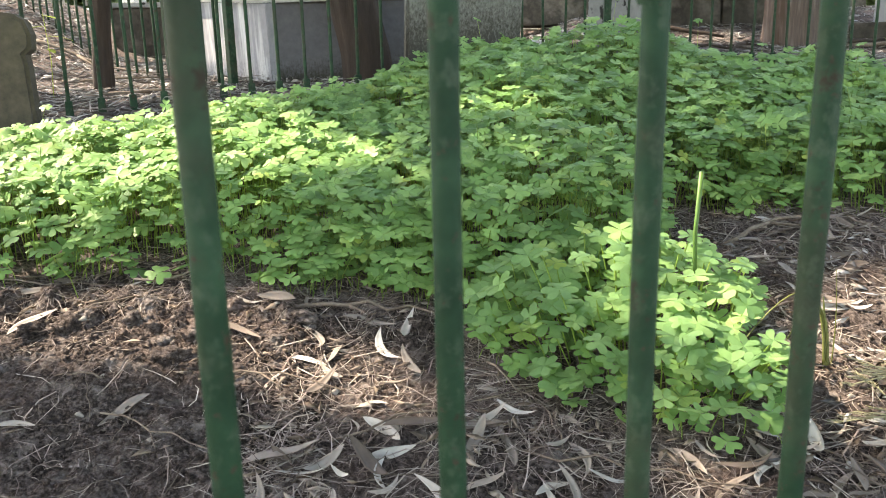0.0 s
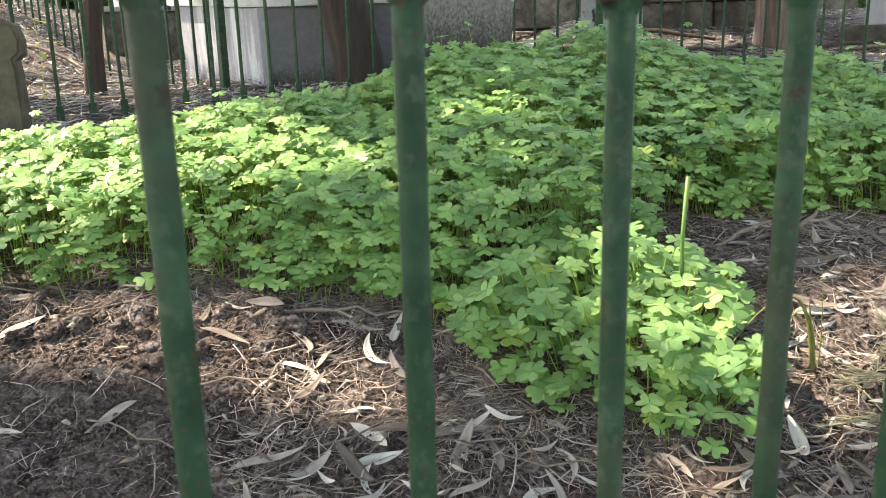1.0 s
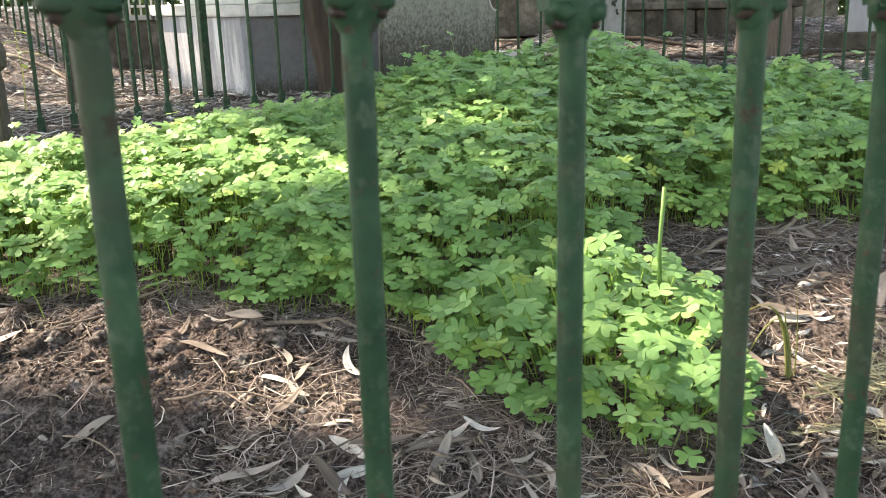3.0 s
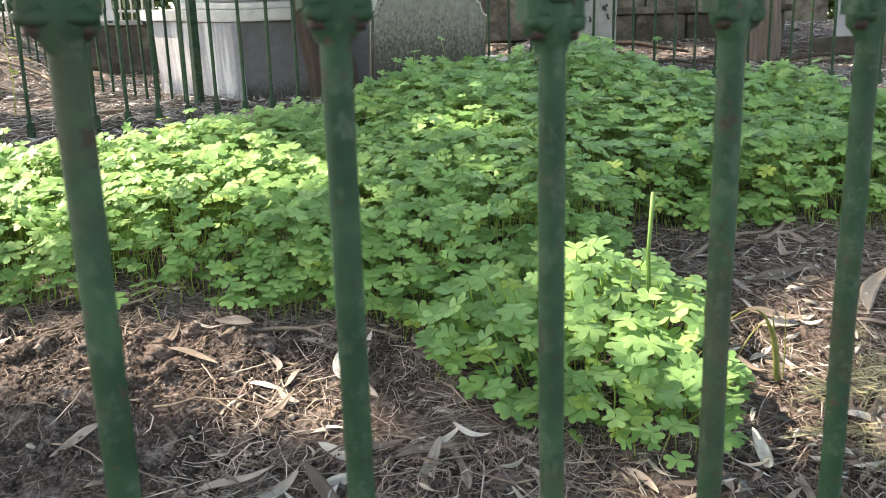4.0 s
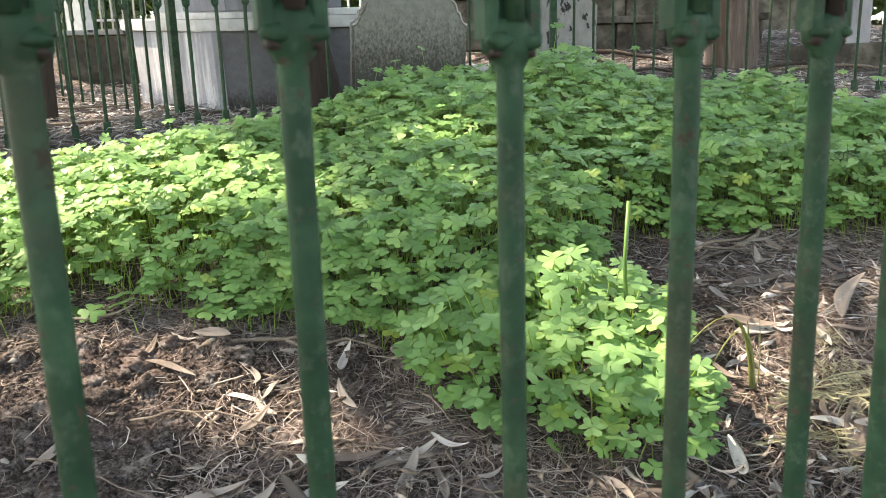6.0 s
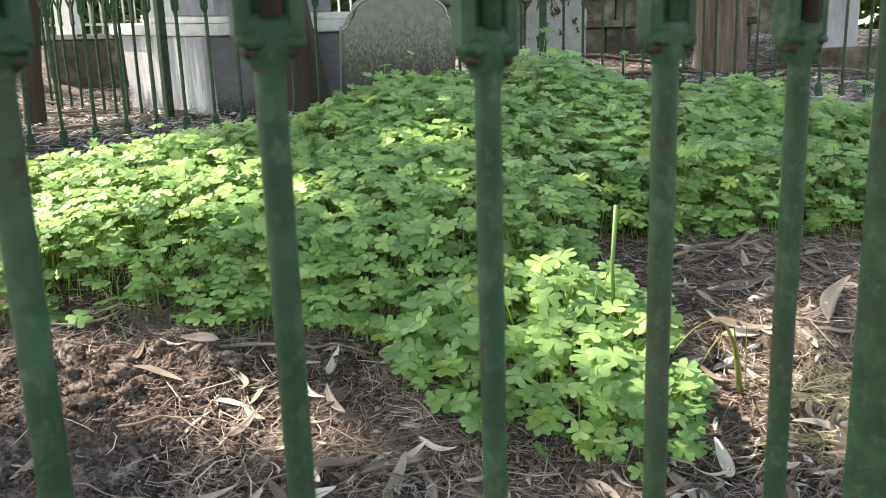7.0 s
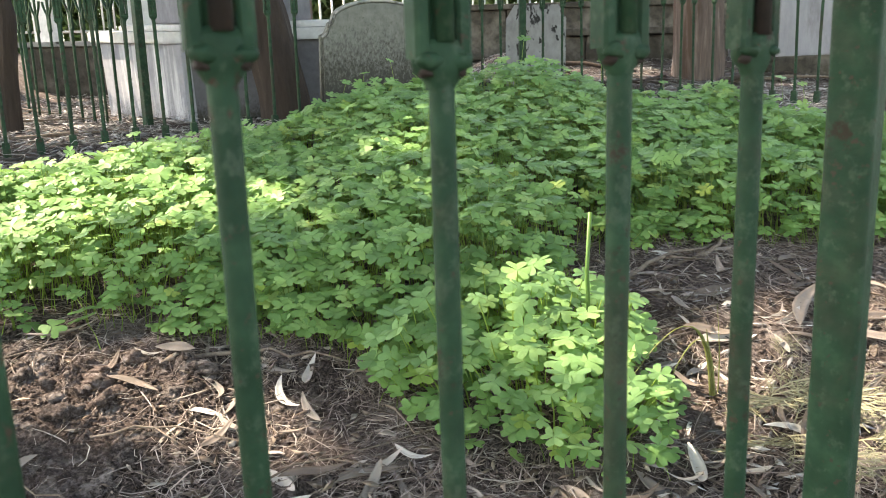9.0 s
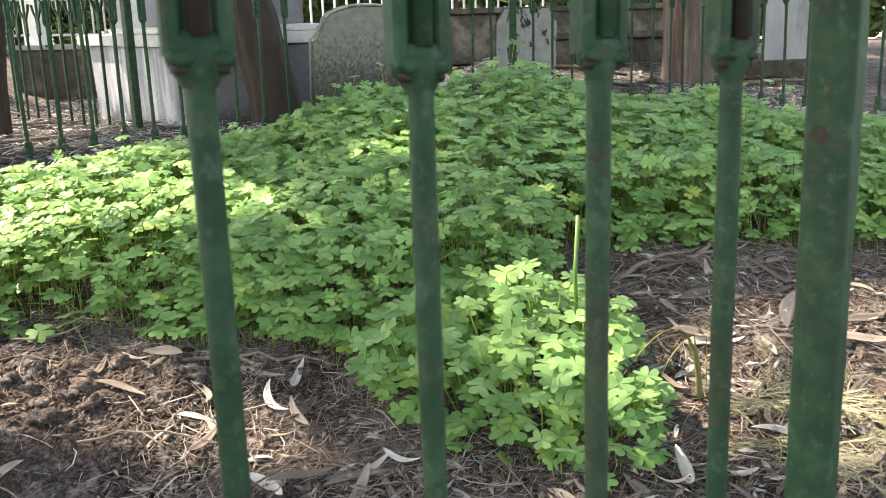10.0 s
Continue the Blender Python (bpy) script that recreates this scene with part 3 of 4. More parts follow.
def sunlit(x, y):
    """Whether the crown is open towards the sun over this place of the ground."""
    wob = 0.08 + 0.22 * noise.noise(Vector((x * 6, y * 6, 1.0))) + 0.2 * noise.noise(Vector((x * 17, y * 17, 4.0)))
    if -1.04 < x < -0.2 and 3.3 < y < 5.0 and not (x < -0.66 and y > 4.03):
        return False
    if -0.6 < x < 1.0 and 1.7 < y < 2.55 and noise.noise(Vector((x * 13, y * 13, 15.0))) + 0.5 * noise.noise(Vector((x * 3, y * 3, 18.0))) > 0.30:
        return True
    if y > 3.0 and noise.noise(Vector((x * 5.5, y * 5.5, 11.0))) + 0.4 * noise.noise(Vector((x * 14, y * 14, 6.0))) > 0.40:
        return True
    for a, b, c, d, co, si in SPOT_TURN:
        u, v = (x - a) * co + (y - b) * si, -(x - a) * si + (y - b) * co
        if (u / c) ** 2 + (v / d) ** 2 < 1 + wob:
            return True
    return False


def sun_at(c):
    k = (c[2] - 0.35) / SUN.z
    k = (c[2] - float(np.interp(c[1] - SUN.y * k, GY, GZ)) - 0.08) / SUN.z
    return sunlit(c[0] - SUN.x * k, c[1] - SUN.y * k)


def crown_mesh(count, cx, cy, cz, rx, ry, rz, seed, size=0.17, gaps=True):
    """Sprays of hanging narrow leaves round a point of the crown; the gaps let the sun down."""
    rnd = np.random.RandomState(seed)
    V, T = [], []
    made = 0
    while made < count:
        a = rnd.uniform(-1, 1, 3)
        if a @ a > 1:
            continue
        c = np.array([cx, cy, cz]) + a * (rx, ry, rz)
        made += 1
        for _ in range(3):
            o = c + rnd.normal(0, 0.05, 3)
            d = rnd.normal(0, 1, 3)
            d[2] *= 0.6
            d /= np.linalg.norm(d)
            s = np.cross(d, rnd.normal(0, 1, 3))
            s /= np.linalg.norm(s)
            L, W = size * rnd.uniform(0.7, 1.3), size * 0.19
            if gaps and any(sun_at(o + d * L * e) for e in (-0.5, 0.0, 0.5)):
                continue
            b = len(V)
            V += [o - d * L / 2, o + s * W, o + d * L / 2 + np.array([0, 0, -0.02]), o - s * W]
            T += [(b, b + 1, b + 2), (b, b + 2, b + 3)]
    return np.array(V), np.array(T)


def tree(label, pts, radii, material, seed, furrow, crown, limbs, flare=0.5):
    t = tagged(empty("tree", pose(0, 0, 0)), label, "tree", group="graveyard trees")
    part("trunk", trunk_mesh(pts, radii, material, seed, furrow, flare=flare), t)
    top = Vector(pts[-1])
    rnd = random.Random(seed)
    cx, cy, cz, rx, ry, rz, count = crown
    for k in range(limbs):
        w = 2 * math.pi * k / limbs + rnd.uniform(-0.4, 0.4)
        e = Vector((cx + rx * 0.7 * math.cos(w), cy + ry * 0.7 * math.sin(w), cz + rnd.uniform(-0.3, 0.3) * rz))
        mid = top.lerp(e, 0.5) + Vector((0, 0, 0.35))
        r = radii[-1]
        part("limb", mesh_of("limb", *tube([top, top.lerp(mid, 0.5), mid, mid.lerp(e, 0.6), e], [r * 0.7, r * 0.55, r * 0.4, r * 0.25, r * 0.08], 8), material, True), t)
    # Unseen crown added to shade the ground, left open over the sunlit spots.
    V, T = crown_mesh(count, cx, cy, cz, rx, ry, rz, seed, 0.17 if seed < 20 else 0.30)
    part("crown", big_mesh("crown", V, T, CANOPY), t, None, "unseen leafy crown, placed to shade the ground with sun gaps")
    return t


tree("leaning dark brown tree trunk beside a tomb", [(-0.33, 3.74, 0.45), (-0.36, 3.74, 0.75), (-0.43, 3.74, 1.1), (-0.9, 3.9, 2.6), (-1.9, 4.2, 5.0)],
     [0.118, 0.112, 0.108, 0.10, 0.07], BARK_DARK, 3, 0.10, (-3.6, 2.6, 5.6, 3.2, 2.6, 0.8, 6500), 6, 0.25)
tree("reddish brown tree trunk with furrowed bark", [(2.15, 5.0, 0.55), (2.14, 5.0, 1.1), (2.1, 5.05, 2.6), (1.6, 4.9, 5.4)],
     [0.165, 0.155, 0.14, 0.09], BARK_RED, 8, 0.16, (-4.1, 5.0, 6.0, 3.6, 3.0, 0.8, 9500), 6, 0.15)
tree("thin dark crooked tree trunk among the graves", [(-1.55, 3.62, 0.5), (-1.53, 3.62, 0.85), (-1.50, 3.62, 1.1), (-1.75, 3.7, 2.2), (-2.0, 3.4, 4.6)],
     [0.045, 0.04, 0.038, 0.035, 0.025], BARK_DARK, 12, 0.12, (-3.9, 0.9, 5.2, 2.6, 1.9, 0.7, 4500), 4, 0.3)
tree("slim dark tree trunk far behind the graves", [(0.95, 8.5, 0.8), (0.97, 8.5, 2.0), (1.0, 8.6, 5.0)],
     [0.11, 0.10, 0.06], BARK_DARK, 17, 0.10, (-2.5, 6.5, 6.5, 2.6, 2.2, 0.8, 3500), 4, 0.2)
tree("slim grey tree trunk far behind the graves", [(-0.55, 7.2, 0.8), (-0.55, 7.2, 2.0), (-0.5, 7.3, 5.0)],
     [0.10, 0.09, 0.06], BARK_RED, 19, 0.10, (-1.0, 8.5, 6.5, 2.6, 2.2, 0.8, 3000), 4, 0.2)


# Unseen trees, added so that their crowns cut the sky light and deepen shade.
for lab, pts, crown, sd in [
        ("unseen tree added outside the plot, its crown blocks the sky", [(2.6, -2.6, -0.2), (2.6, -2.6, 2.0), (2.4, -2.3, 4.6)], (1.6, -1.6, 5.4, 4.2, 3.2, 1.1, 5200), 23),
        ("unseen tree added outside the plot, its crown blocks the sky", [(5.6, 2.6, 0.3), (5.6, 2.6, 2.4), (5.3, 2.7, 5.0)], (4.2, 3.2, 6.0, 3.4, 4.0, 1.1, 5200), 29),
        ("unseen tree added outside the plot, its crown blocks the sky", [(-3.2, -2.4, -0.2), (-3.2, -2.4, 2.2), (-3.0, -2.4, 4.2)], (-2.6, -2.4, 4.8, 3.4, 2.6, 1.1, 4200), 37)]:
    tree(lab, pts, [0.2, 0.17, 0.1], BARK_DARK, sd, 0.12, crown, 5)

# far bushes that close the view
def bush(x, y, z, r, h, seed, count):
    V, T = crown_mesh(count, 0, 0, h * 0.5, r, r * 0.6, h * 0.6, seed, 0.22, False)
    b = new("bush", big_mesh("bush", V, T, CANOPY))
    b.matrix_world = pose(x, y, z)
    tagged(b, "loose green bush at the back of the graveyard", "bush", group="far bushes")


for k, (x, y) in enumerate([(-9, 12), (-6, 13.5), (-3, 12.5), (-0.2, 13.5), (2.8, 12), (5.8, 13), (8.5, 11.5), (11, 10), (-11, 9), (7.1, 12.4), (4.3, 12.7), (9.8, 10.6), (-4.5, 13), (-7.5, 12.7), (1.3, 13), (-1.6, 13)]):
    bush(x, y, float(base_height(x, y)), 1.9, 2.6, 100 + k, 1500)

# ---- clover ----
FX = [-3, -0.92, -0.6, -0.455, -0.256, -0.056, 0.05, 0.12, 0.45, 0.52, 0.66, 1.0, 3]
FY = [1.44, 1.48, 1.53, 1.54, 1.48, 1.42, 1.36, 1.38, 1.56, 1.76, 1.78, 1.76, 1.7]
BX = [-3, -1.4, -0.7, -0.45, -0.1, 0.3, 0.6, 1.0, 1.3, 1.6, 2.0, 3.0]
BY = [2.42, 2.42, 2.52, 2.74, 3.05, 3.20, 3.16, 3.12, 2.95, 2.74, 2.55, 2.30]

h6 = [(0.0, 0.0), (0.24, 0.17), (0.55, 0.41), (0.76, 0.70), (0.70, 0.95), (0.40, 1.06), (0.0, 0.78)]


def leaf_template(fold, droop):
    """Three notched heart-shaped leaflets folded on their midribs; unit length of a leaflet is 1."""
    V, T = [(0, 0, 0)], []
    for k in range(3):
        a = radians(90 + 120 * k)
        c, s = math.cos(a), math.sin(a)
        o = len(V)
        loc = []
        for sg in (1, -1):
            for x, y in h6[1:6]:
                loc.append((sg * x, y, fold * abs(x) - droop * y * y))
        loc.append((0, 0.42, -droop * 0.17 - fold * 0.10))
        loc.append((0, 0.78, -droop * 0.6 - fold * 0.05))
        for x, y, z in loc:
            V.append((c * y + s * x, s * y - c * x, z))
        m, e = o + 10, o + 11
        for q, flip in ((o, False), (o + 5, True)):
            tr = [(0, q, m), (q, q + 1, m), (q + 1, q + 2, m), (q + 2, q + 3, e), (q + 3, q + 4, e), (q + 2, e, m)]
            T += [(a_, c_, b_) if flip else (a_, b_, c_) for a_, b_, c_ in tr]
    return np.array(V), np.array(T)


LEAF_KINDS = [leaf_template(f, d) for f, d in ((0.12, 0.08), (0.04, 0.16), (0.24, 0.03), (-0.08, 0.20))]


def rot_of(yaw, tilt, around, lean=0.30):
    # leaves face outward from the slope, towards the open side
    c, s = np.cos(yaw), np.sin(yaw)
    z = np.zeros_like(yaw)
    one = np.ones_like(yaw)
    A = np.stack([np.stack([c, -s, z], -1), np.stack([s, c, z], -1), np.stack([z, z, one], -1)], 1)
    ct, st_ = np.cos(tilt), np.sin(tilt)
    ax, ay = np.cos(around), np.sin(around)
    K = np.stack([np.stack([z, z, ay], -1), np.stack([z, z, -ax], -1), np.stack([-ay, ax, z], -1)], 1)
    B = np.eye(3) + st_[:, None, None] * K + (1 - ct)[:, None, None] * (K @ K)
    cb, sb = math.cos(lean), math.sin(lean)
    return np.array([[1, 0, 0], [0, cb, -sb], [0, sb, cb]]) @ B @ A


def clover_arrays(pos, size, seed, tilt_sd=0.30):
    """All leaves of a patch as one set of triangles."""
    rnd = np.random.RandomState(seed)
    n = len(pos)
    kind = rnd.randint(0, len(LEAF_KINDS), n)
    M = rot_of(rnd.uniform(0, 6.28, n), np.abs(rnd.normal(0.12, tilt_sd, n)), rnd.uniform(0, 6.28, n))
    Vs, Ts, off = [], [], 0
    for k, (V, T) in enumerate(LEAF_KINDS):
        idx = np.where(kind == k)[0]
        W = np.einsum("nij,vj->nvi", M[idx], V) * size[idx][:, None, None] + pos[idx][:, None, :]
        Vs.append(W.reshape(-1, 3))
        Ts.append((T[None] + (np.arange(len(idx)) * len(V))[:, None, None] + off).reshape(-1, 3))
        off += len(idx) * len(V)
    return np.concatenate(Vs), np.concatenate(Ts)


def stem_arrays(top, foot, r):
    """Bent three-sided stems."""
    n = len(top)
    mid = (top + foot) / 2 + np.stack([(foot - top)[:, 0] * 0.25, (foot - top)[:, 1] * 0.25, np.zeros(n)], 1)
    ang = np.array([0, 2.09, 4.19])
    ring = np.stack([np.cos(ang), np.sin(ang), np.zeros(3)], 1)
    V = np.concatenate([p[:, None, :] + ring[None] * r * k for p, k in ((foot, 1.3), (mid, 1.0), (top, 0.8))], 1)
    T = []
    for i in (0, 3):
        for k in range(3):
            j = (k + 1) % 3
            T += [(i + k, i + j, i + 3 + j), (i + k, i + 3 + j, i + 3 + k)]
    T = np.array(T)
    return V.reshape(-1, 3), (T[None] + (np.arange(n) * 9)[:, None, None]).reshape(-1, 3)


CLUMP = [(0.29, 1.32, 0.225, 0.24), (0.38, 1.145, 0.15, 0.13), (0.15, 1.31, 0.12, 0.10), (0.46, 1.33, 0.10, 0.12)]


def clump_depth(x, y):
    """1 in the middle of the clump, 0 at its edge, less outside."""
    w = 0.2 * noise.noise(Vector((x * 9, y * 9, 7)))
    return max(1 + w - ((x - a) / c_) ** 2 - ((y - b) / d) ** 2 for a, b, c_, d in CLUMP)


def in_clump(x, y):
    return clump_depth(x, y) > 0


rs = np.random.RandomState(5)
fp, fs, ff = [], [], []
tries = 0
while len(fp) < 12500 and tries < 170000:
    tries += 1
    x, y = rs.uniform(-2.3, 3.0), rs.uniform(1.3, 3.8)
    if abs(x) > 0.35 * y + 0.65 + 0.2 * y:
        continue
    fy_, by_ = np.interp(x, FX, FY), np.interp(x, BX, BY)
    if y < fy_ + 0.06 * noise.noise(Vector((x * 8, 3, 0))) or y > by_:
        continue
    dens = 0.66 + 0.6 * noise.noise(Vector((x * 3.2, y * 3.2, 9))) + 0.75 * noise.noise(Vector((x * 15, y * 15, 31)))
    if x < -0.5 and y < fy_ + 0.16:
        dens *= 0.5
    if rs.rand() > max(dens, 0.14) * (1.0 if y < 2.4 else 0.8):
        continue
    edge = min(1.0, 0.35 + (y - fy_) / 0.22, 0.35 + (by_ - y) / (0.5 if x < 0 else 0.3))
    h = 0.175 * edge * (0.9 + 0.35 * noise.noise(Vector((x * 2.5, y * 2.5, 20))))
    h += 0.05 * min(1.0, max(0.0, (x - 0.3) / 0.4)) * min(1.0, max(0.0, (y - 2.2) / 0.5)) * edge
    u = rs.rand()
    h *= 0.78 + 0.3 * u if rs.rand() < 0.60 else 0.30 + 0.45 * u
    if rs.rand() < 0.012:
        h *= 1.4
    g = ground_z(x, y)
    fp.append((x, y, g + h))
    fs.append(rs.uniform(0.0125, 0.0240))
    ff.append((x + rs.normal(0, 0.03), y + rs.normal(0, 0.03), g - 0.01))
low = 0
while low < 170:
    x, y = rs.uniform(0.0, 0.60), rs.uniform(0.95, 1.66)
    q = clump_depth(x, y)
    if q > 0:
        low += 1
        g = ground_z(x, y)
        fp.append((x, y, g + (0.02 + 0.065 * min(q, 1.0) ** 0.6) * rs.uniform(0.35, 1.0)))
        fs.append(rs.uniform(0.013, 0.022))
        ff.append((x + rs.normal(0, 0.015), y + rs.normal(0, 0.015), g - 0.01))
fp, fs, ff = np.array(fp), np.array(fs), np.array(ff)
V, T = clover_arrays(fp, fs, 11)
field = tagged(empty("clover_field", pose(0, 0, 0)), "dense bed of fresh green three-leaved clover", "clover", kind="stuff")
lv = part("leaves", big_mesh("leaves", V, T, CLOVER), field)
tagged(lv, kind="stuff")
V, T = stem_arrays(fp, ff, 0.0009)
sv = part("stems", big_mesh("stems", V, T, STEM), field)
tagged(sv, kind="stuff")

# clump standing before the bed, leaf by leaf
clump = tagged(empty("clover_clump", pose(0.33, 1.25, 0.2)), "sunlit clump of bright green clover on bare soil", "clover")
inv = clump.matrix_world.inverted()
LM = []
for k, (V, T) in enumerate(LEAF_KINDS):
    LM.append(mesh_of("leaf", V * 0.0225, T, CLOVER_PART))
tops, feet, made = [], [], 0
rs = np.random.RandomState(21)
while made < 265:
    x, y = rs.uniform(0.0, 0.60), rs.uniform(0.95, 1.66)
    if not in_clump(x, y):
        continue
    rim = min(1.0, clump_depth(x, y))
    h = (0.040 + (0.090 if y > 1.15 else 0.075) * rim ** 0.6) * (rs.uniform(0.72, 1.25) if rs.rand() < 0.65 else rs.uniform(0.25, 0.72))
    g = ground_z(x, y)
    M = Matrix(rot_of(np.array([rs.uniform(0, 6.28)]), np.array([abs(rs.normal(0.12, 0.26))]), np.array([rs.uniform(0, 6.28)]))[0].tolist()).to_4x4()
    leaf = part("leaf", LM[made % 4], clump)
    leaf.matrix_local = inv @ Matrix.Translation((x, y, g + h)) @ M @ Matrix.Scale(rs.uniform(0.72, 1.22), 4)
    tops.append((x, y, g + h))
    feet.append((x + (0.335 - x) * 0.25 + rs.normal(0, 0.015), y + (1.27 - y) * 0.25 + rs.normal(0, 0.015), g - 0.01))
    made += 1
UNIT_STEM = mesh_of("stem", *tube([(0, 0, 0), (0.04, 0.01, 0.35), (0.035, 0.015, 0.7), (0, 0, 0.99)], [0.011, 0.010, 0.009, 0.008], 5), STEM, True)
for a, b in zip(tops, feet):
    d = Vector(a) - Vector(b)
    st_ob = part("stem", UNIT_STEM, clump)
    st_ob.matrix_local = inv @ Matrix.LocRotScale(Vector(b), d.to_track_quat("Z", "Y"), Vector((d.length, d.length, d.length)))

# cut green stalk and withered grass tuft
g0 = ground_z(0.44, 1.325)
stalk = new("cut_stalk", mesh_of("cut_stalk", *tube([(0.008, 0, -0.01), (0.004, 0, 0.09), (0.000, 0, 0.18), (0.006, 0.002, 0.285)], [0.0036, 0.0038, 0.0036, 0.0040], 10), STALK, True))
stalk.matrix_world = pose(0.432, 1.325, g0)
tagged(stalk, "upright cut green stalk rising from the clover", "plant stalk")
GRASS = leafy("olive_grass", [(0.0, (0.12, 0.14, 0.04)), (1.0, (0.20, 0.20, 0.07))], 0.6, 0.2)
tuft = tagged(empty("grass_tuft", pose(0.615, 1.20, ground_z(0.615, 1.20))), "small tuft of bent olive grass blades", "grass tuft")


def blade(pts, w):
    V, F = [], []
    for i, p in enumerate(pts):
        k = w * (1 - (i / (len(pts) - 1)) ** 2 * 0.85)
        V += [(p[0] - k, p[1], p[2]), (p[0], p[1] - 0.0012, p[2] - 0.0005), (p[0] + k, p[1], p[2]), (p[0], p[1] + 0.0006, p[2] + 0.0003)]
    for i in range(len(pts) - 1):
        for a in range(4):
            b = (a + 1) % 4
            F.append((i * 4 + a, i * 4 + b, i * 4 + 4 + b, i * 4 + 4 + a))
    return mesh_of("blade", V, F, GRASS, True)


def arc(p0, p1, p2, n=12):
    a, b, c = Vector(p0), Vector(p1), Vector(p2)
    return [(a * (1 - s) ** 2 + b * 2 * s * (1 - s) + c * s * s) for s in [i / n for i in range(n + 1)]]


part("blade", blade(arc((0, 0, 0), (-0.01, 0, 0.24), (-0.15, -0.03, 0.06)), 0.0036), tuft)
part("blade", blade(arc((0.004, 0, 0), (-0.005, 0, 0.21), (-0.10, -0.04, 0.03)), 0.0032), tuft)
part("blade", blade(arc((0.006, 0, 0), (-0.004, 0, 0.06), (-0.012, 0, 0.125)), 0.0040), tuft)
part("blade", blade(arc((0.012, 0.004, 0), (0.016, 0, 0.07), (0.004, 0, 0.17)), 0.0013), tuft, None, "dry thin stem")

# ---- litter on the ground ----
def dry_leaf_mesh(bend, curl, wave, wide):
    """A narrow sickle-shaped leaf, 1 long, with two sides and a rim."""
    n = 12
    V, F = [], []
    for side in (0, 1):
        for i in range(n + 1):
            s = i / n
            w = wide * (math.sin(math.pi * s ** 0.8) ** 0.85) + 0.004
            cx, cy = s - 0.5, bend * (4 * s * (1 - s) - 0.6)
            cz = curl * (2 * s - 1) ** 2 + wave * math.sin(7 * s)
            for k in (-1, -0.5, 0, 0.5, 1):
                V.append((cx, cy + k * w, cz + abs(k) * w * 0.45 - side * 0.006 + 0.003))
    m = 5 * (n + 1)
    for i in range(n):
        for k in range(4):
            a = i * 5 + k
            F.append((a, a + 5, a + 6, a + 1))
            F.append((m + a, m + a + 1, m + a + 6, m + a + 5))
        F.append((i * 5, m + i * 5, m + i * 5 + 5, i * 5 + 5))
        F.append((i * 5 + 4, i * 5 + 9, m + i * 5 + 9, m + i * 5 + 4))
    return mesh_of("fallen_leaf", V, F, DRY, True)


DRY_KINDS = [dry_leaf_mesh(b, c, w, d) for b, c, w, d in
             ((0.10, 0.05, 0.01, 0.085), (-0.12, 0.10, 0.012, 0.075), (0.22, 0.16, 0.0, 0.065), (-0.03, 0.03, 0.02, 0.11), (0.05, 0.22, 0.01, 0.095), (-0.20, 0.06, 0.015, 0.07))]


def fallen_leaf(x, y, length, turn, kind, tilt=0.0, roll=0.0, lift=0.008):
    e = 0.02
    sx = math.degrees(math.atan((base_height(x + e, y) - base_height(x - e, y)) / (2 * e)))
    sy = math.degrees(math.atan((base_height(x, y + e) - base_height(x, y - e)) / (2 * e)))
    ob = new("fallen_leaf", DRY_KINDS[kind])
    ob.matrix_world = Matrix.Translation((x, y, ground_z(x, y) + lift)) @ pose(0, 0, 0, sy, -sx, 0) @ pose(0, 0, 0, roll, tilt, turn) @ Matrix.Scale(length, 4)
    return tagged(ob, "dry tan narrow gum leaf on the soil", "fallen leaf", group="fallen leaves")


# x, y, length, turn, kind
LEAVES_A = [(0.735, 1.655, 0.115, 22, 0), (0.73, 1.50, 0.095, -8, 3), (0.93, 1.55, 0.12, -80, 2), (0.68, 1.36, 0.10, -20, 3), (0.545, 1.27, 0.10, 32, 0),
            (-0.145, 1.355, 0.11, -22, 3), (-0.05, 1.08, 0.105, 11, 3), (0.03, 1.065, 0.10, 18, 0), (0.10, 1.11, 0.07, -35, 1),
            (0.525, 1.03, 0.10, -100, 4), (-0.56, 1.505, 0.13, 22, 2), (-0.443, 1.41, 0.085, 80, 4), (-0.235, 1.315, 0.09, -66, 2), (-0.075, 1.34, 0.085, 80, 4)]
LEAVES_B = [(-0.11, 1.28, 0.10, -66, 5), (-0.38, 1.335, 0.11, -25, 0), (0.655, 1.45, 0.07, -80, 3), (0.985, 1.313, 0.12, -8, 3), (-0.77, 1.37, 0.10, 55, 0),
            (-0.665, 1.10, 0.06, 3, 0), (-0.245, 1.025, 0.115, 18, 3), (-0.113, 0.99, 0.11, -56, 4), (0.025, 1.075, 0.08, 2, 0), (-0.21, 1.18, 0.085, 62, 4),
            (-0.76, 1.51, 0.065, -29, 4), (0.045, 0.955, 0.07, 29, 3), (0.41, 0.98, 0.095, 16, 1), (0.99, 1.66, 0.10, 40, 3), (0.86, 1.72, 0.07, 10, 3)]
LEAVES_C = [(0.73, 1.09, 0.17, 60, 3), (0.855, 1.325, 0.08, -10, 3), (0.945, 1.51, 0.09, 37, 3), (0.90, 1.42, 0.17, 50, 0), (0.76, 1.51, 0.12, 10, 3),
            (0.70, 1.35, 0.11, 6, 3), (0.565, 1.29, 0.07, 18, 3), (0.585, 1.23, 0.07, -60, 4), (0.62, 1.27, 0.06, 30, 3), (1.03, 1.38, 0.11, 15, 3), (0.64, 1.24, 0.05, -20, 3)]
for k, (x, y, L, a, kd) in enumerate(LEAVES_A + LEAVES_B + LEAVES_C):
    fallen_leaf(x, y, L, a, kd, tilt=-6 + 3 * (k % 4), roll=-14 + 7 * (k % 5))
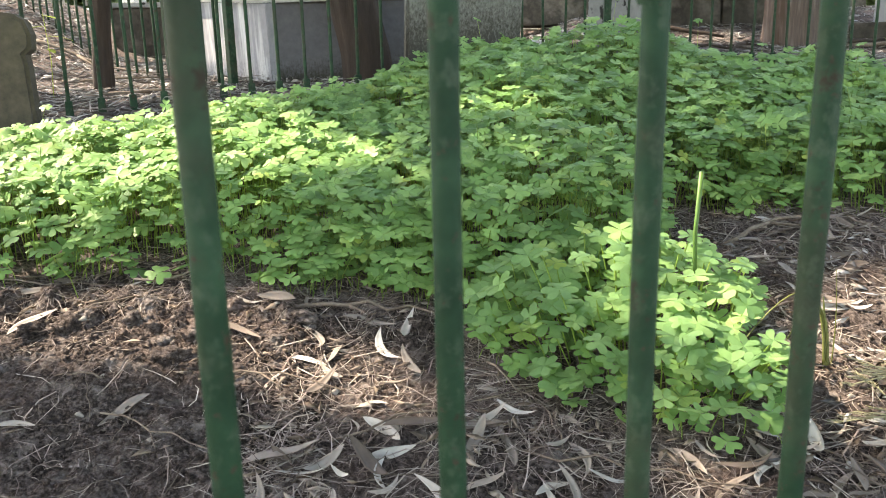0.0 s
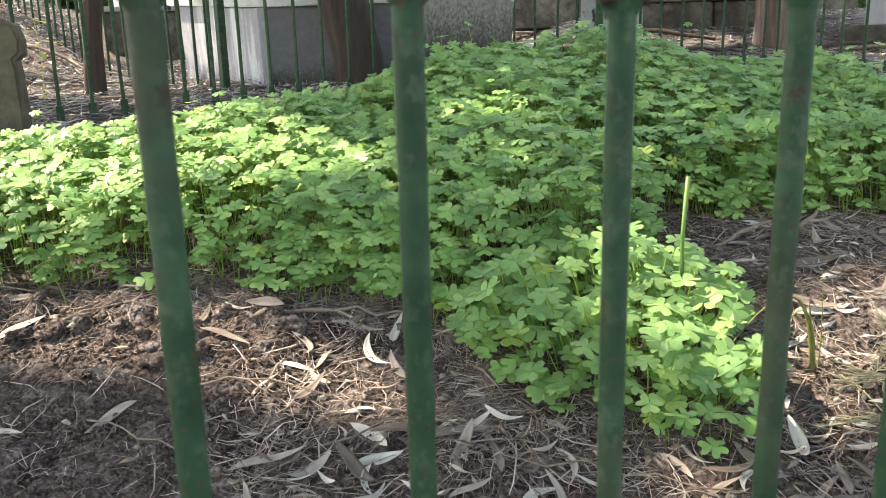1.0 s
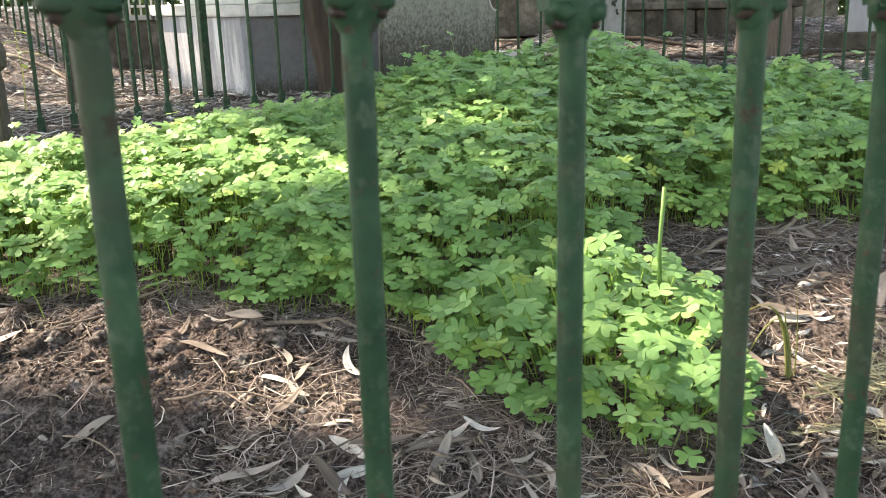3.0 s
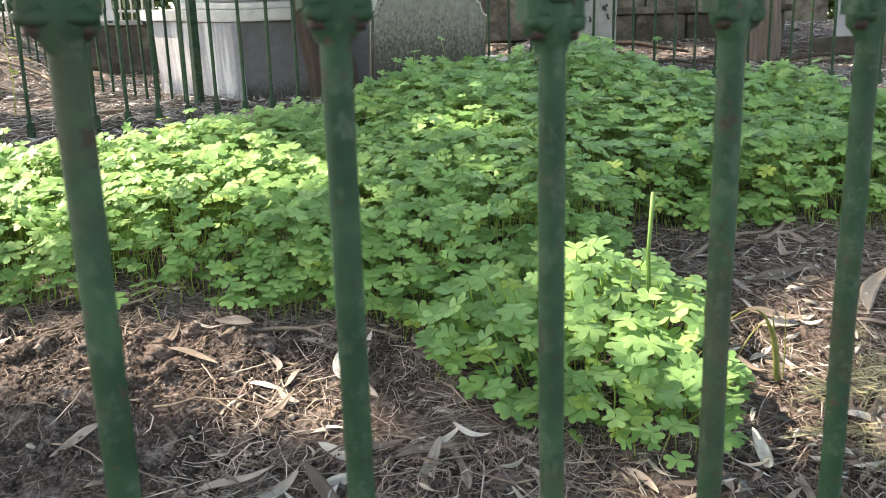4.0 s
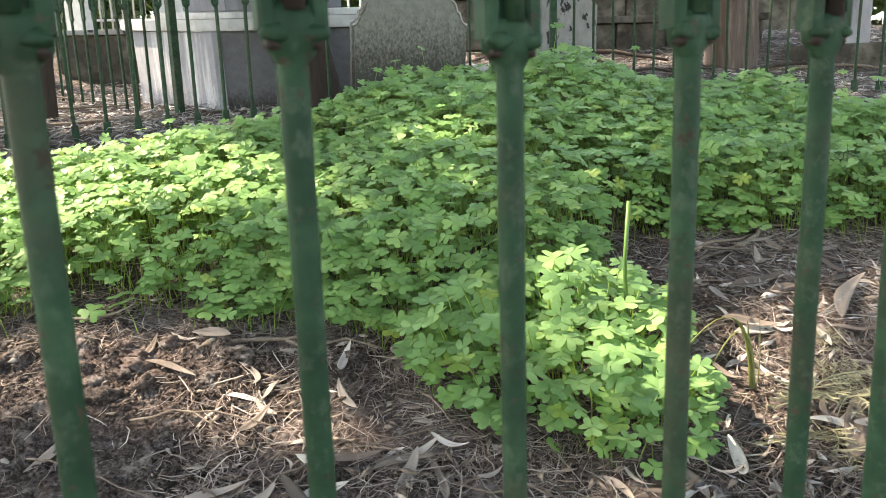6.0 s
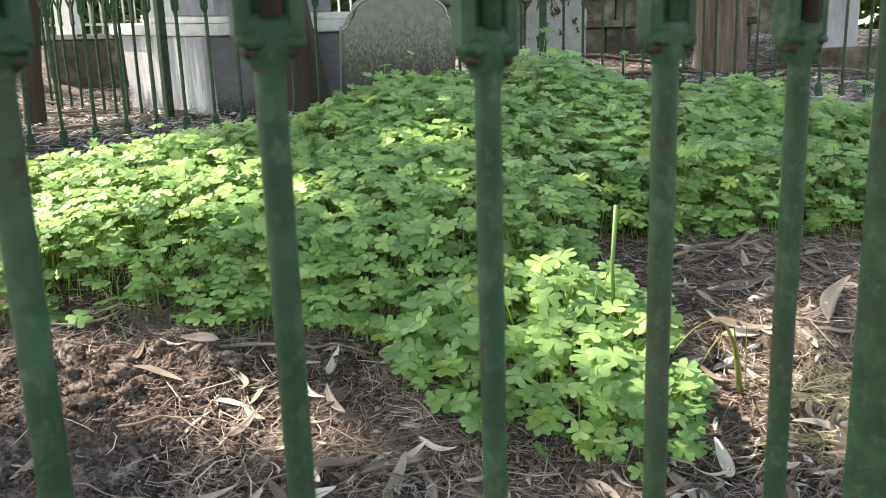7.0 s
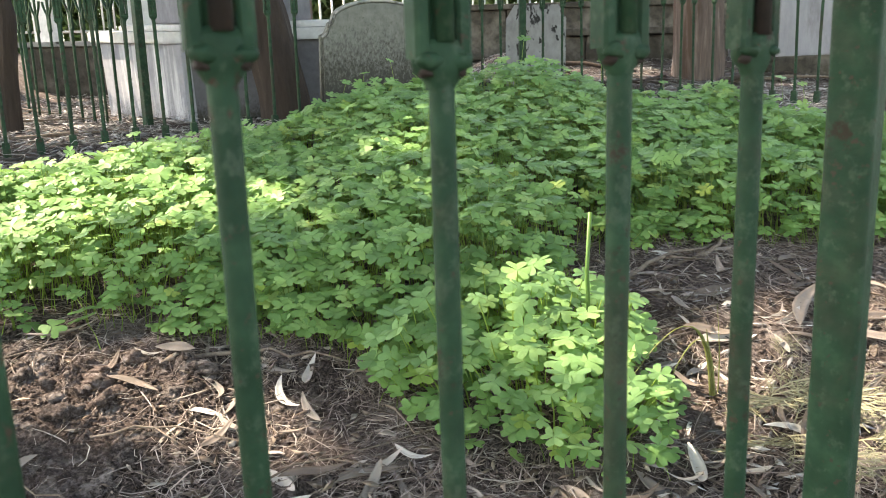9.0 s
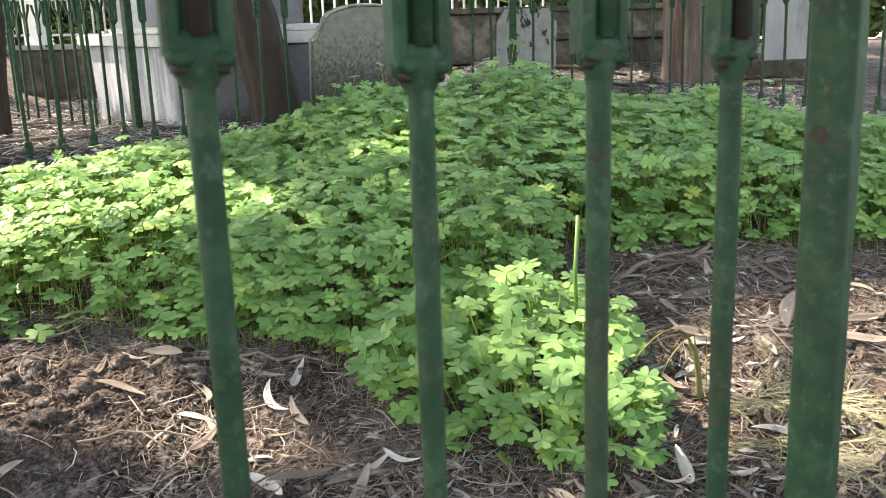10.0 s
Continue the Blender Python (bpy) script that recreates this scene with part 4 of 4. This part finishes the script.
rs = random.Random(77)
for k in range(230):
    x, y = rs.uniform(-1.1, 1.25), rs.uniform(0.85, 1.75)
    if in_clump(x, y) or (y > np.interp(x, FX, FY) + 0.05):
        continue
    if x < -0.3 and y < 1.42 and rs.random() < 0.88:
        continue
    fallen_leaf(x, y, rs.uniform(0.035, 0.095), rs.uniform(0, 360), rs.randrange(6), rs.uniform(-8, 8), rs.uniform(-40, 40), 0.006)

for k in range(55):
    x, y = rs.uniform(-0.28, 0.62), rs.uniform(0.86, 1.14)
    if not in_clump(x, y):
        fallen_leaf(x, y, rs.uniform(0.03, 0.09), rs.uniform(0, 360), rs.randrange(6), rs.uniform(-8, 8), rs.uniform(-30, 30), 0.006)


def needle_arrays(n, seed, region, lmin, lmax, r, lift=0.006, bend=0.25, flat=0.25):
    """Thin bent three-sided needles strewn over the ground."""
    rnd = np.random.RandomState(seed)
    P0, P1, P2 = [], [], []
    while len(P0) < n:
        x, y, w = region(rnd)
        if rnd.rand() > w:
            continue
        L = rnd.uniform(lmin, lmax)
        a = rnd.uniform(0, 6.28)
        d = np.array([math.cos(a), math.sin(a)]) * L / 2
        b = rnd.normal(0, bend) * L * np.array([-math.sin(a), math.cos(a)])
        q = [np.array([x - d[0], y - d[1]]), np.array([x, y]) + b, np.array([x + d[0], y + d[1]])]
        z = [ground_z(*p) + 0.001 + abs(rnd.normal(0, lift)) for p in q]
        for lst, p, zz in zip((P0, P1, P2), q, z):
            lst.append((p[0], p[1], zz))
    P0, P1, P2 = np.array(P0), np.array(P1), np.array(P2)
    m1, m2 = 0.5 * P0 + 0.5 * P1, 0.5 * P1 + 0.5 * P2
    mid = 0.5 * m1 + 0.5 * m2
    pts = [P0, m1, mid, m2, P2]
    D = P2 - P0
    D /= np.linalg.norm(D, axis=1)[:, None]
    S = np.stack([-D[:, 1], D[:, 0], np.zeros(len(D))], 1)
    S /= np.linalg.norm(S, axis=1)[:, None]
    U = np.cross(S, D)
    rr = r * rnd.uniform(0.6, 1.4, n)[:, None]
    ks = (0.6, 1.0, 1.0, 0.9, 0.4)
    V = np.stack([p + (S * c + U * s) * rr * k for p, k in zip(pts, ks) for c, s in ((1, -0.5), (-1, -0.5), (0, 1))], 1)
    T = []
    for i in range(4):
        for k in range(3):
            j = (k + 1) % 3
            a, b, c, d_ = i * 3 + k, i * 3 + j, i * 3 + 3 + j, i * 3 + 3 + k
            T += [(a, b, c), (a, c, d_)]
    T = np.array(T)
    return V.reshape(-1, 3), (T[None] + (np.arange(n) * 15)[:, None, None]).reshape(-1, 3)


def near_region(rnd):
    x, y = rnd.uniform(-1.25, 1.35), rnd.uniform(0.8, 1.85)
    w = 0.55 + 0.9 * noise.noise(Vector((x * 6, y * 6, 3)))
    if x < -0.35 and y < 1.27 - 0.1 * (x + 0.35):
        w *= 0.12
    elif x < -0.3 and y < 1.42:
        w *= 0.25
    if y > np.interp(x, FX, FY) + 0.12:
        w *= 0.15
    return x, y, w


Va, Ta = needle_arrays(15000, 31, near_region, 0.012, 0.055, 0.00045)
Vb, Tb = needle_arrays(2600, 35, near_region, 0.04, 0.11, 0.0009)
V, T = np.concatenate([Va, Vb]), np.concatenate([Ta, Tb + len(Va)])
straw = new("needle_litter", big_mesh("needle_litter", V, T, STRAW))
tagged(straw, "brown dry needles and straw strewn over the soil", "leaf litter", kind="stuff")


def back_region(rnd):
    y = rnd.uniform(2.55, 8.0)
    x = rnd.uniform(-0.62 * y, 0.66 * y)
    return x, y, 0.9 if abs(x) > 0.25 or y > 3.6 else 0.3


V, T = needle_arrays(13000, 33, back_region, 0.03, 0.15, 0.0019, 0.014, 0.20)
bl = new("bark_litter", big_mesh("bark_litter", V, T, BLEACHED))
tagged(bl, "pale bark strips and dry leaves covering the ground", "leaf litter", kind="stuff")


def chips(n, seed, region, smin, smax):
    rnd = np.random.RandomState(seed)
    V, T = [], []
    while len(V) < n * 5:
        x, y, w = region(rnd)
        if rnd.rand() > w:
            continue
        s, a = rnd.uniform(smin, smax), rnd.uniform(0, 6.28)
        c, si = math.cos(a), math.sin(a)
        z = ground_z(x, y) + rnd.uniform(0.002, 0.007)
        b = len(V)
        for u, v in ((-1, 0), (0, 0.24), (1, 0.05), (0.1, -0.22)):
            V.append((x + (c * u - si * v) * s, y + (si * u + c * v) * s, z + rnd.uniform(-0.15, 0.4) * s))
        V.append((x, y, z + 0.16 * s))
        T += [(b, b + 3, b + 4), (b + 3, b + 2, b + 4), (b + 2, b + 1, b + 4), (b + 1, b, b + 4), (b, b + 1, b + 2), (b, b + 2, b + 3)]
    return np.array(V), np.array(T)


V, T = chips(2400, 41, near_region, 0.005, 0.022)
cb = new("leaf_bits", big_mesh("leaf_bits", V, T, LITTER))
tagged(cb, "broken bits of dry leaves and bark on soil", "leaf litter", kind="stuff")
V, T = chips(420, 47, lambda r: (r.uniform(0.42, 1.15), r.uniform(0.95, 1.62), 0.8), 0.006, 0.026)
cb = new("leaf_bits", big_mesh("leaf_bits", V, T, BLEACHED))
tagged(cb, "bleached bits of dry leaves on reddish soil", "leaf litter", kind="stuff")
V, T = chips(9000, 43, back_region, 0.014, 0.045)
cb = new("leaf_bits", big_mesh("leaf_bits", V, T, BLEACHED))
tagged(cb, "pale fallen leaves between the graves", "leaf litter", kind="stuff")


def lump_mesh(seed, sub=2):
    bm = bmesh.new()
    bmesh.ops.create_icosphere(bm, subdivisions=sub, radius=1.0)
    for v in bm.verts:
        n1 = noise.noise(v.co * 1.1 + Vector((seed, 0, 0))) * 0.7 + noise.noise(v.co * 3.0 + Vector((0, seed, 0))) * 0.5 + noise.noise(v.co * 7 + Vector((0, seed, 3))) * 0.25
        v.co = Vector((v.co.x * 1.2, v.co.y, v.co.z * 0.65)) * (1 + n1)
    return bm


CLODS = [bm_mesh("soil_clod", lump_mesh(3.3 * k, 3), SOIL, True) for k in range(5)]
PEBBLE = surface("pale_pebble", [(0.3, (0.24, 0.21, 0.18)), (0.7, (0.38, 0.34, 0.30))], 60, 0.9, 0.001)
PEBBLES = [bm_mesh("pebble", lump_mesh(7.1 * k + 1, 2), PEBBLE, True) for k in range(3)]
rs = random.Random(9)
for k in range(60):
    x = rs.uniform(-0.95, -0.05)
    y = 1.37 - 0.16 * (x + 0.5) + rs.gauss(0, 0.055)
    if y > np.interp(x, FX, FY):
        continue
    s = rs.uniform(0.006, 0.017) * (1.0 if rs.random() < 0.85 else 1.5)
    c = new("soil_clod", CLODS[k % 5])
    c.matrix_world = pose(x, y, ground_z(x, y) + s * 0.25, rs.uniform(-30, 30), rs.uniform(-30, 30), rs.uniform(0, 360)) @ Matrix.Scale(s, 4)
    tagged(c, "crumbly brown clod of dug soil", "soil clod", group="soil clods")
for k in range(70):
    x, y = rs.uniform(-1.0, 1.1), rs.uniform(0.85, 1.45)
    s = rs.uniform(0.002, 0.0075)
    c = new("pebble", PEBBLES[k % 3])
    c.matrix_world = pose(x, y, ground_z(x, y) + s * 0.3, 0, 0, rs.uniform(0, 360)) @ Matrix.Scale(s, 4)
    tagged(c, "small pale pebble on the soil", "pebble", group="pebbles")


def crumb_region(rnd):
    if rnd.rand() < 0.15:
        x = rnd.uniform(-1.1, 0.0)
        return x, 1.37 - 0.16 * (x + 0.5) + rnd.normal(0, 0.06), 1.0
    x, y = rnd.uniform(-1.1, 1.2), rnd.uniform(0.82, 1.6)
    return x, y, 1.0 if x < -0.2 and y < 1.32 else 0.3


def crumb_arrays(n, seed, region, smin, smax):
    """Angular crumbs of soil pressed into the ground."""
    rnd = np.random.RandomState(seed)
    octa = np.array([(1, 0, 0), (-1, 0, 0), (0, 1, 0), (0, -1, 0), (0, 0, 1), (0, 0, -1)], float)
    faces = np.array([(0, 2, 4), (2, 1, 4), (1, 3, 4), (3, 0, 4), (2, 0, 5), (1, 2, 5), (3, 1, 5), (0, 3, 5)])
    V, T = [], []
    while len(V) < n:
        x, y, w = region(rnd)
        if rnd.rand() > w or y > np.interp(x, FX, FY) + 0.1:
            continue
        s = smin + (smax - smin) * rnd.rand() ** 3
        q = octa * s * rnd.uniform(0.6, 1.3, (6, 1)) + rnd.normal(0, 0.18 * s, (6, 3))
        a = rnd.uniform(0, 6.28)
        q = q @ np.array([(math.cos(a), -math.sin(a), 0), (math.sin(a), math.cos(a), 0), (0, 0, 0.8)])
        T.append(faces + 6 * len(V))
        V.append(q + np.array([x, y, ground_z(x, y) + s * 0.3]))
    return np.concatenate(V), np.concatenate(T)


V, T = crumb_arrays(26000, 51, crumb_region, 0.0012, 0.0070)
cr = new("soil_crumbs", big_mesh("soil_crumbs", V, T, SOIL))
tagged(cr, "loose crumbs of brown soil", "soil", kind="stuff")


# twigs
def twig(x, y, length, turn, r, seed, sag=0.01, forks=1, bark=TWIG):
    rnd = random.Random(seed)
    a = radians(turn)
    pts = []
    for i in range(9):
        s = i / 8 - 0.5
        px_, py_ = x + math.cos(a) * s * length, y + math.sin(a) * s * length
        o = rnd.uniform(-1, 1) * length * 0.03
        px_, py_ = px_ - math.sin(a) * o, py_ + math.cos(a) * o
        pts.append((px_, py_, ground_z(px_, py_) + r * 0.8 + sag * (1 - 4 * s * s) + 0.002))
    bits = [tube(pts, [r * (1.1 - 0.09 * i) for i in range(9)], 7)]
    for k in range(forks):
        p = Vector(pts[3 + 2 * k])
        w = a + rnd.choice((-1, 1)) * rnd.uniform(0.4, 0.8)
        q = p + Vector((math.cos(w), math.sin(w), 0.0)) * length * 0.3
        q.z = ground_z(q.x, q.y) + 0.006
        bits.append(tube([p, p.lerp(q, 0.5), q], [r * 0.7, r * 0.5, r * 0.25], 6))
    ob = new("twig", mesh_of("twig", *merge(*bits), bark, True))
    return tagged(ob, "thin dry grey-brown twig on the ground", "twig", group="twigs")


TWIGS = [(0.74, 1.70, 0.34, 27, 0.0055), (0.53, 1.345, 0.26, 14, 0.004), (0.88, 1.76, 0.22, 40, 0.006), (-0.42, 1.07, 0.30, -30, 0.0016),
         (0.02, 1.13, 0.42, 18, 0.0018), (-0.15, 1.40, 0.30, -6, 0.0045), (-0.28, 1.20, 0.28, -10, 0.0022), (0.09, 1.20, 0.12, -62, 0.0025),
         (-0.85, 1.50, 0.35, 8, 0.0028), (0.30, 0.97, 0.4, -16, 0.0018), (-0.62, 1.45, 0.24, 30, 0.002), (0.85, 1.02, 0.3, 35, 0.0018)]
for k, (x, y, L, a, r) in enumerate(TWIGS):
    twig(x, y, L, a, r, 200 + k)
rs = random.Random(4)
for k in range(26):
    x, y = rs.uniform(-1.0, 1.1), rs.uniform(0.88, 1.6)
    if y > np.interp(x, FX, FY) or in_clump(x, y):
        continue
    twig(x, y, rs.uniform(0.08, 0.2), rs.uniform(0, 180), rs.uniform(0.0008, 0.0018), 300 + k, 0.006, 0)
for k, (x, y, L, a, r) in enumerate([(-1.25, 3.35, 0.50, 34, 0.007), (-1.55, 4.0, 0.7, 48, 0.007), (-2.0, 4.6, 0.8, -10, 0.011), (1.15, 4.5, 0.9, 8, 0.012), (0.75, 4.45, 0.6, -25, 0.016), (2.6, 4.7, 0.9, -4, 0.014)]):
    twig(x, y, L, a, r, 400 + k, 0.02)
# dark fallen branches behind the fence
for k, (x, y, L, a, r, sg) in enumerate([(0.72, 4.55, 0.85, -12, 0.016, 0.06), (0.78, 4.95, 0.55, 35, 0.038, 0.03), (1.45, 4.60, 0.75, 14, 0.013, 0.05), (1.35, 5.25, 0.9, -18, 0.022, 0.05), (2.45, 4.75, 0.8, 22, 0.016, 0.04), (1.75, 4.75, 0.6, 55, 0.012, 0.03)]):
    tagged(twig(x, y, L, a, r, 450 + k, sg, 2, BARK_DARK), "dark fallen branch lying behind the iron fence", "branch")


# dry cypress fronds
def frond_mesh(seed, length=0.16):
    rnd = random.Random(seed)
    bits = []
    stem_pts = [Vector((s * length, 0.02 * math.sin(3 * s) * length * 6, 0.004 + 0.01 * math.sin(3 * s))) for s in [i / 7 for i in range(8)]]
    bits.append(tube(stem_pts, [0.0012] * 8, 4))
    for i in range(1, 8):
        for sg in (-1, 1):
            p = stem_pts[i]
            L = length * 0.42 * (1 - i / 10) * rnd.uniform(0.7, 1.1)
            w = sg * rnd.uniform(0.5, 0.9)
            q = p + Vector((math.cos(w), math.sin(w), rnd.uniform(-0.05, 0.25))) * L
            m = p.lerp(q, 0.5) + Vector((0.004, 0, 0.003))
            bits.append(tube([p, m, q], [0.0010, 0.0009, 0.0005], 3, False))
            for t in (0.3, 0.5, 0.7, 0.88):
                for s2 in (-1, 1):
                    o = p.lerp(q, t)
                    w2 = w + s2 * rnd.uniform(0.4, 0.8)
                    e = o + Vector((math.cos(w2), math.sin(w2), rnd.uniform(-0.1, 0.3))) * L * 0.35
                    bits.append(tube([o, e], [0.0009, 0.0005], 3, False))
    return mesh_of("dry_frond", *merge(*bits), FROND)


FRONDS = [frond_mesh(k) for k in range(4)]
rs = random.Random(15)
for k in range(26):
    x, y = 0.80 + rs.gauss(0, 0.11), 1.15 + rs.gauss(0, 0.10)
    ob = new("dry_frond", FRONDS[k % 4])
    ob.matrix_world = pose(x, y, ground_z(x, y) + 0.004, 14 + rs.uniform(-6, 6), rs.uniform(-10, 4), rs.uniform(0, 360)) @ Matrix.Scale(rs.uniform(0.6, 1.1), 4)
    tagged(ob, "dry yellowish cypress frond on the ground", "dry frond", group="dry fronds")


# yellowish shoot by the far fence
SHOOT = leafy("lime_shoot", [(0.0, (0.30, 0.38, 0.06)), (1.0, (0.42, 0.46, 0.10))], 0.5, 0.4, relief=0)
shoot = tagged(empty("shoot", pose(-1.62, 3.30, float(base_height(-1.62, 3.30)))), "thin shoot with a few yellow-green leaves", "plant")
part("stem", mesh_of("stem", *tube([(0, 0, 0), (0.01, 0, 0.15), (0.0, 0, 0.34)], [0.002, 0.0017, 0.001], 6), SHOOT, True), shoot)
for k, (z, w, L) in enumerate([(0.20, 100, 0.09), (0.25, 10, 0.10), (0.29, 190, 0.08), (0.33, 60, 0.07)]):
    V, T = LEAF_KINDS[0]
    n = 7
    pv, pf = [], []
    for i in range(n + 1):
        s = i / n
        hw = 0.16 * math.sin(math.pi * min(1, s * 0.95 + 0.03))
        pv += [(s, -hw, 0.06 * s - 0.25 * s * s), (s, 0, 0.02 + 0.06 * s - 0.25 * s * s), (s, hw, 0.06 * s - 0.25 * s * s)]
    for i in range(n):
        pf += [(3 * i, 3 * i + 3, 3 * i + 4, 3 * i + 1), (3 * i + 1, 3 * i + 4, 3 * i + 5, 3 * i + 2)]
    part("leaf", mesh_of("leaf", pv, pf, SHOOT, True), shoot, pose(0.003, 0, z, 0, 0, w) @ Matrix.Scale(L, 4))
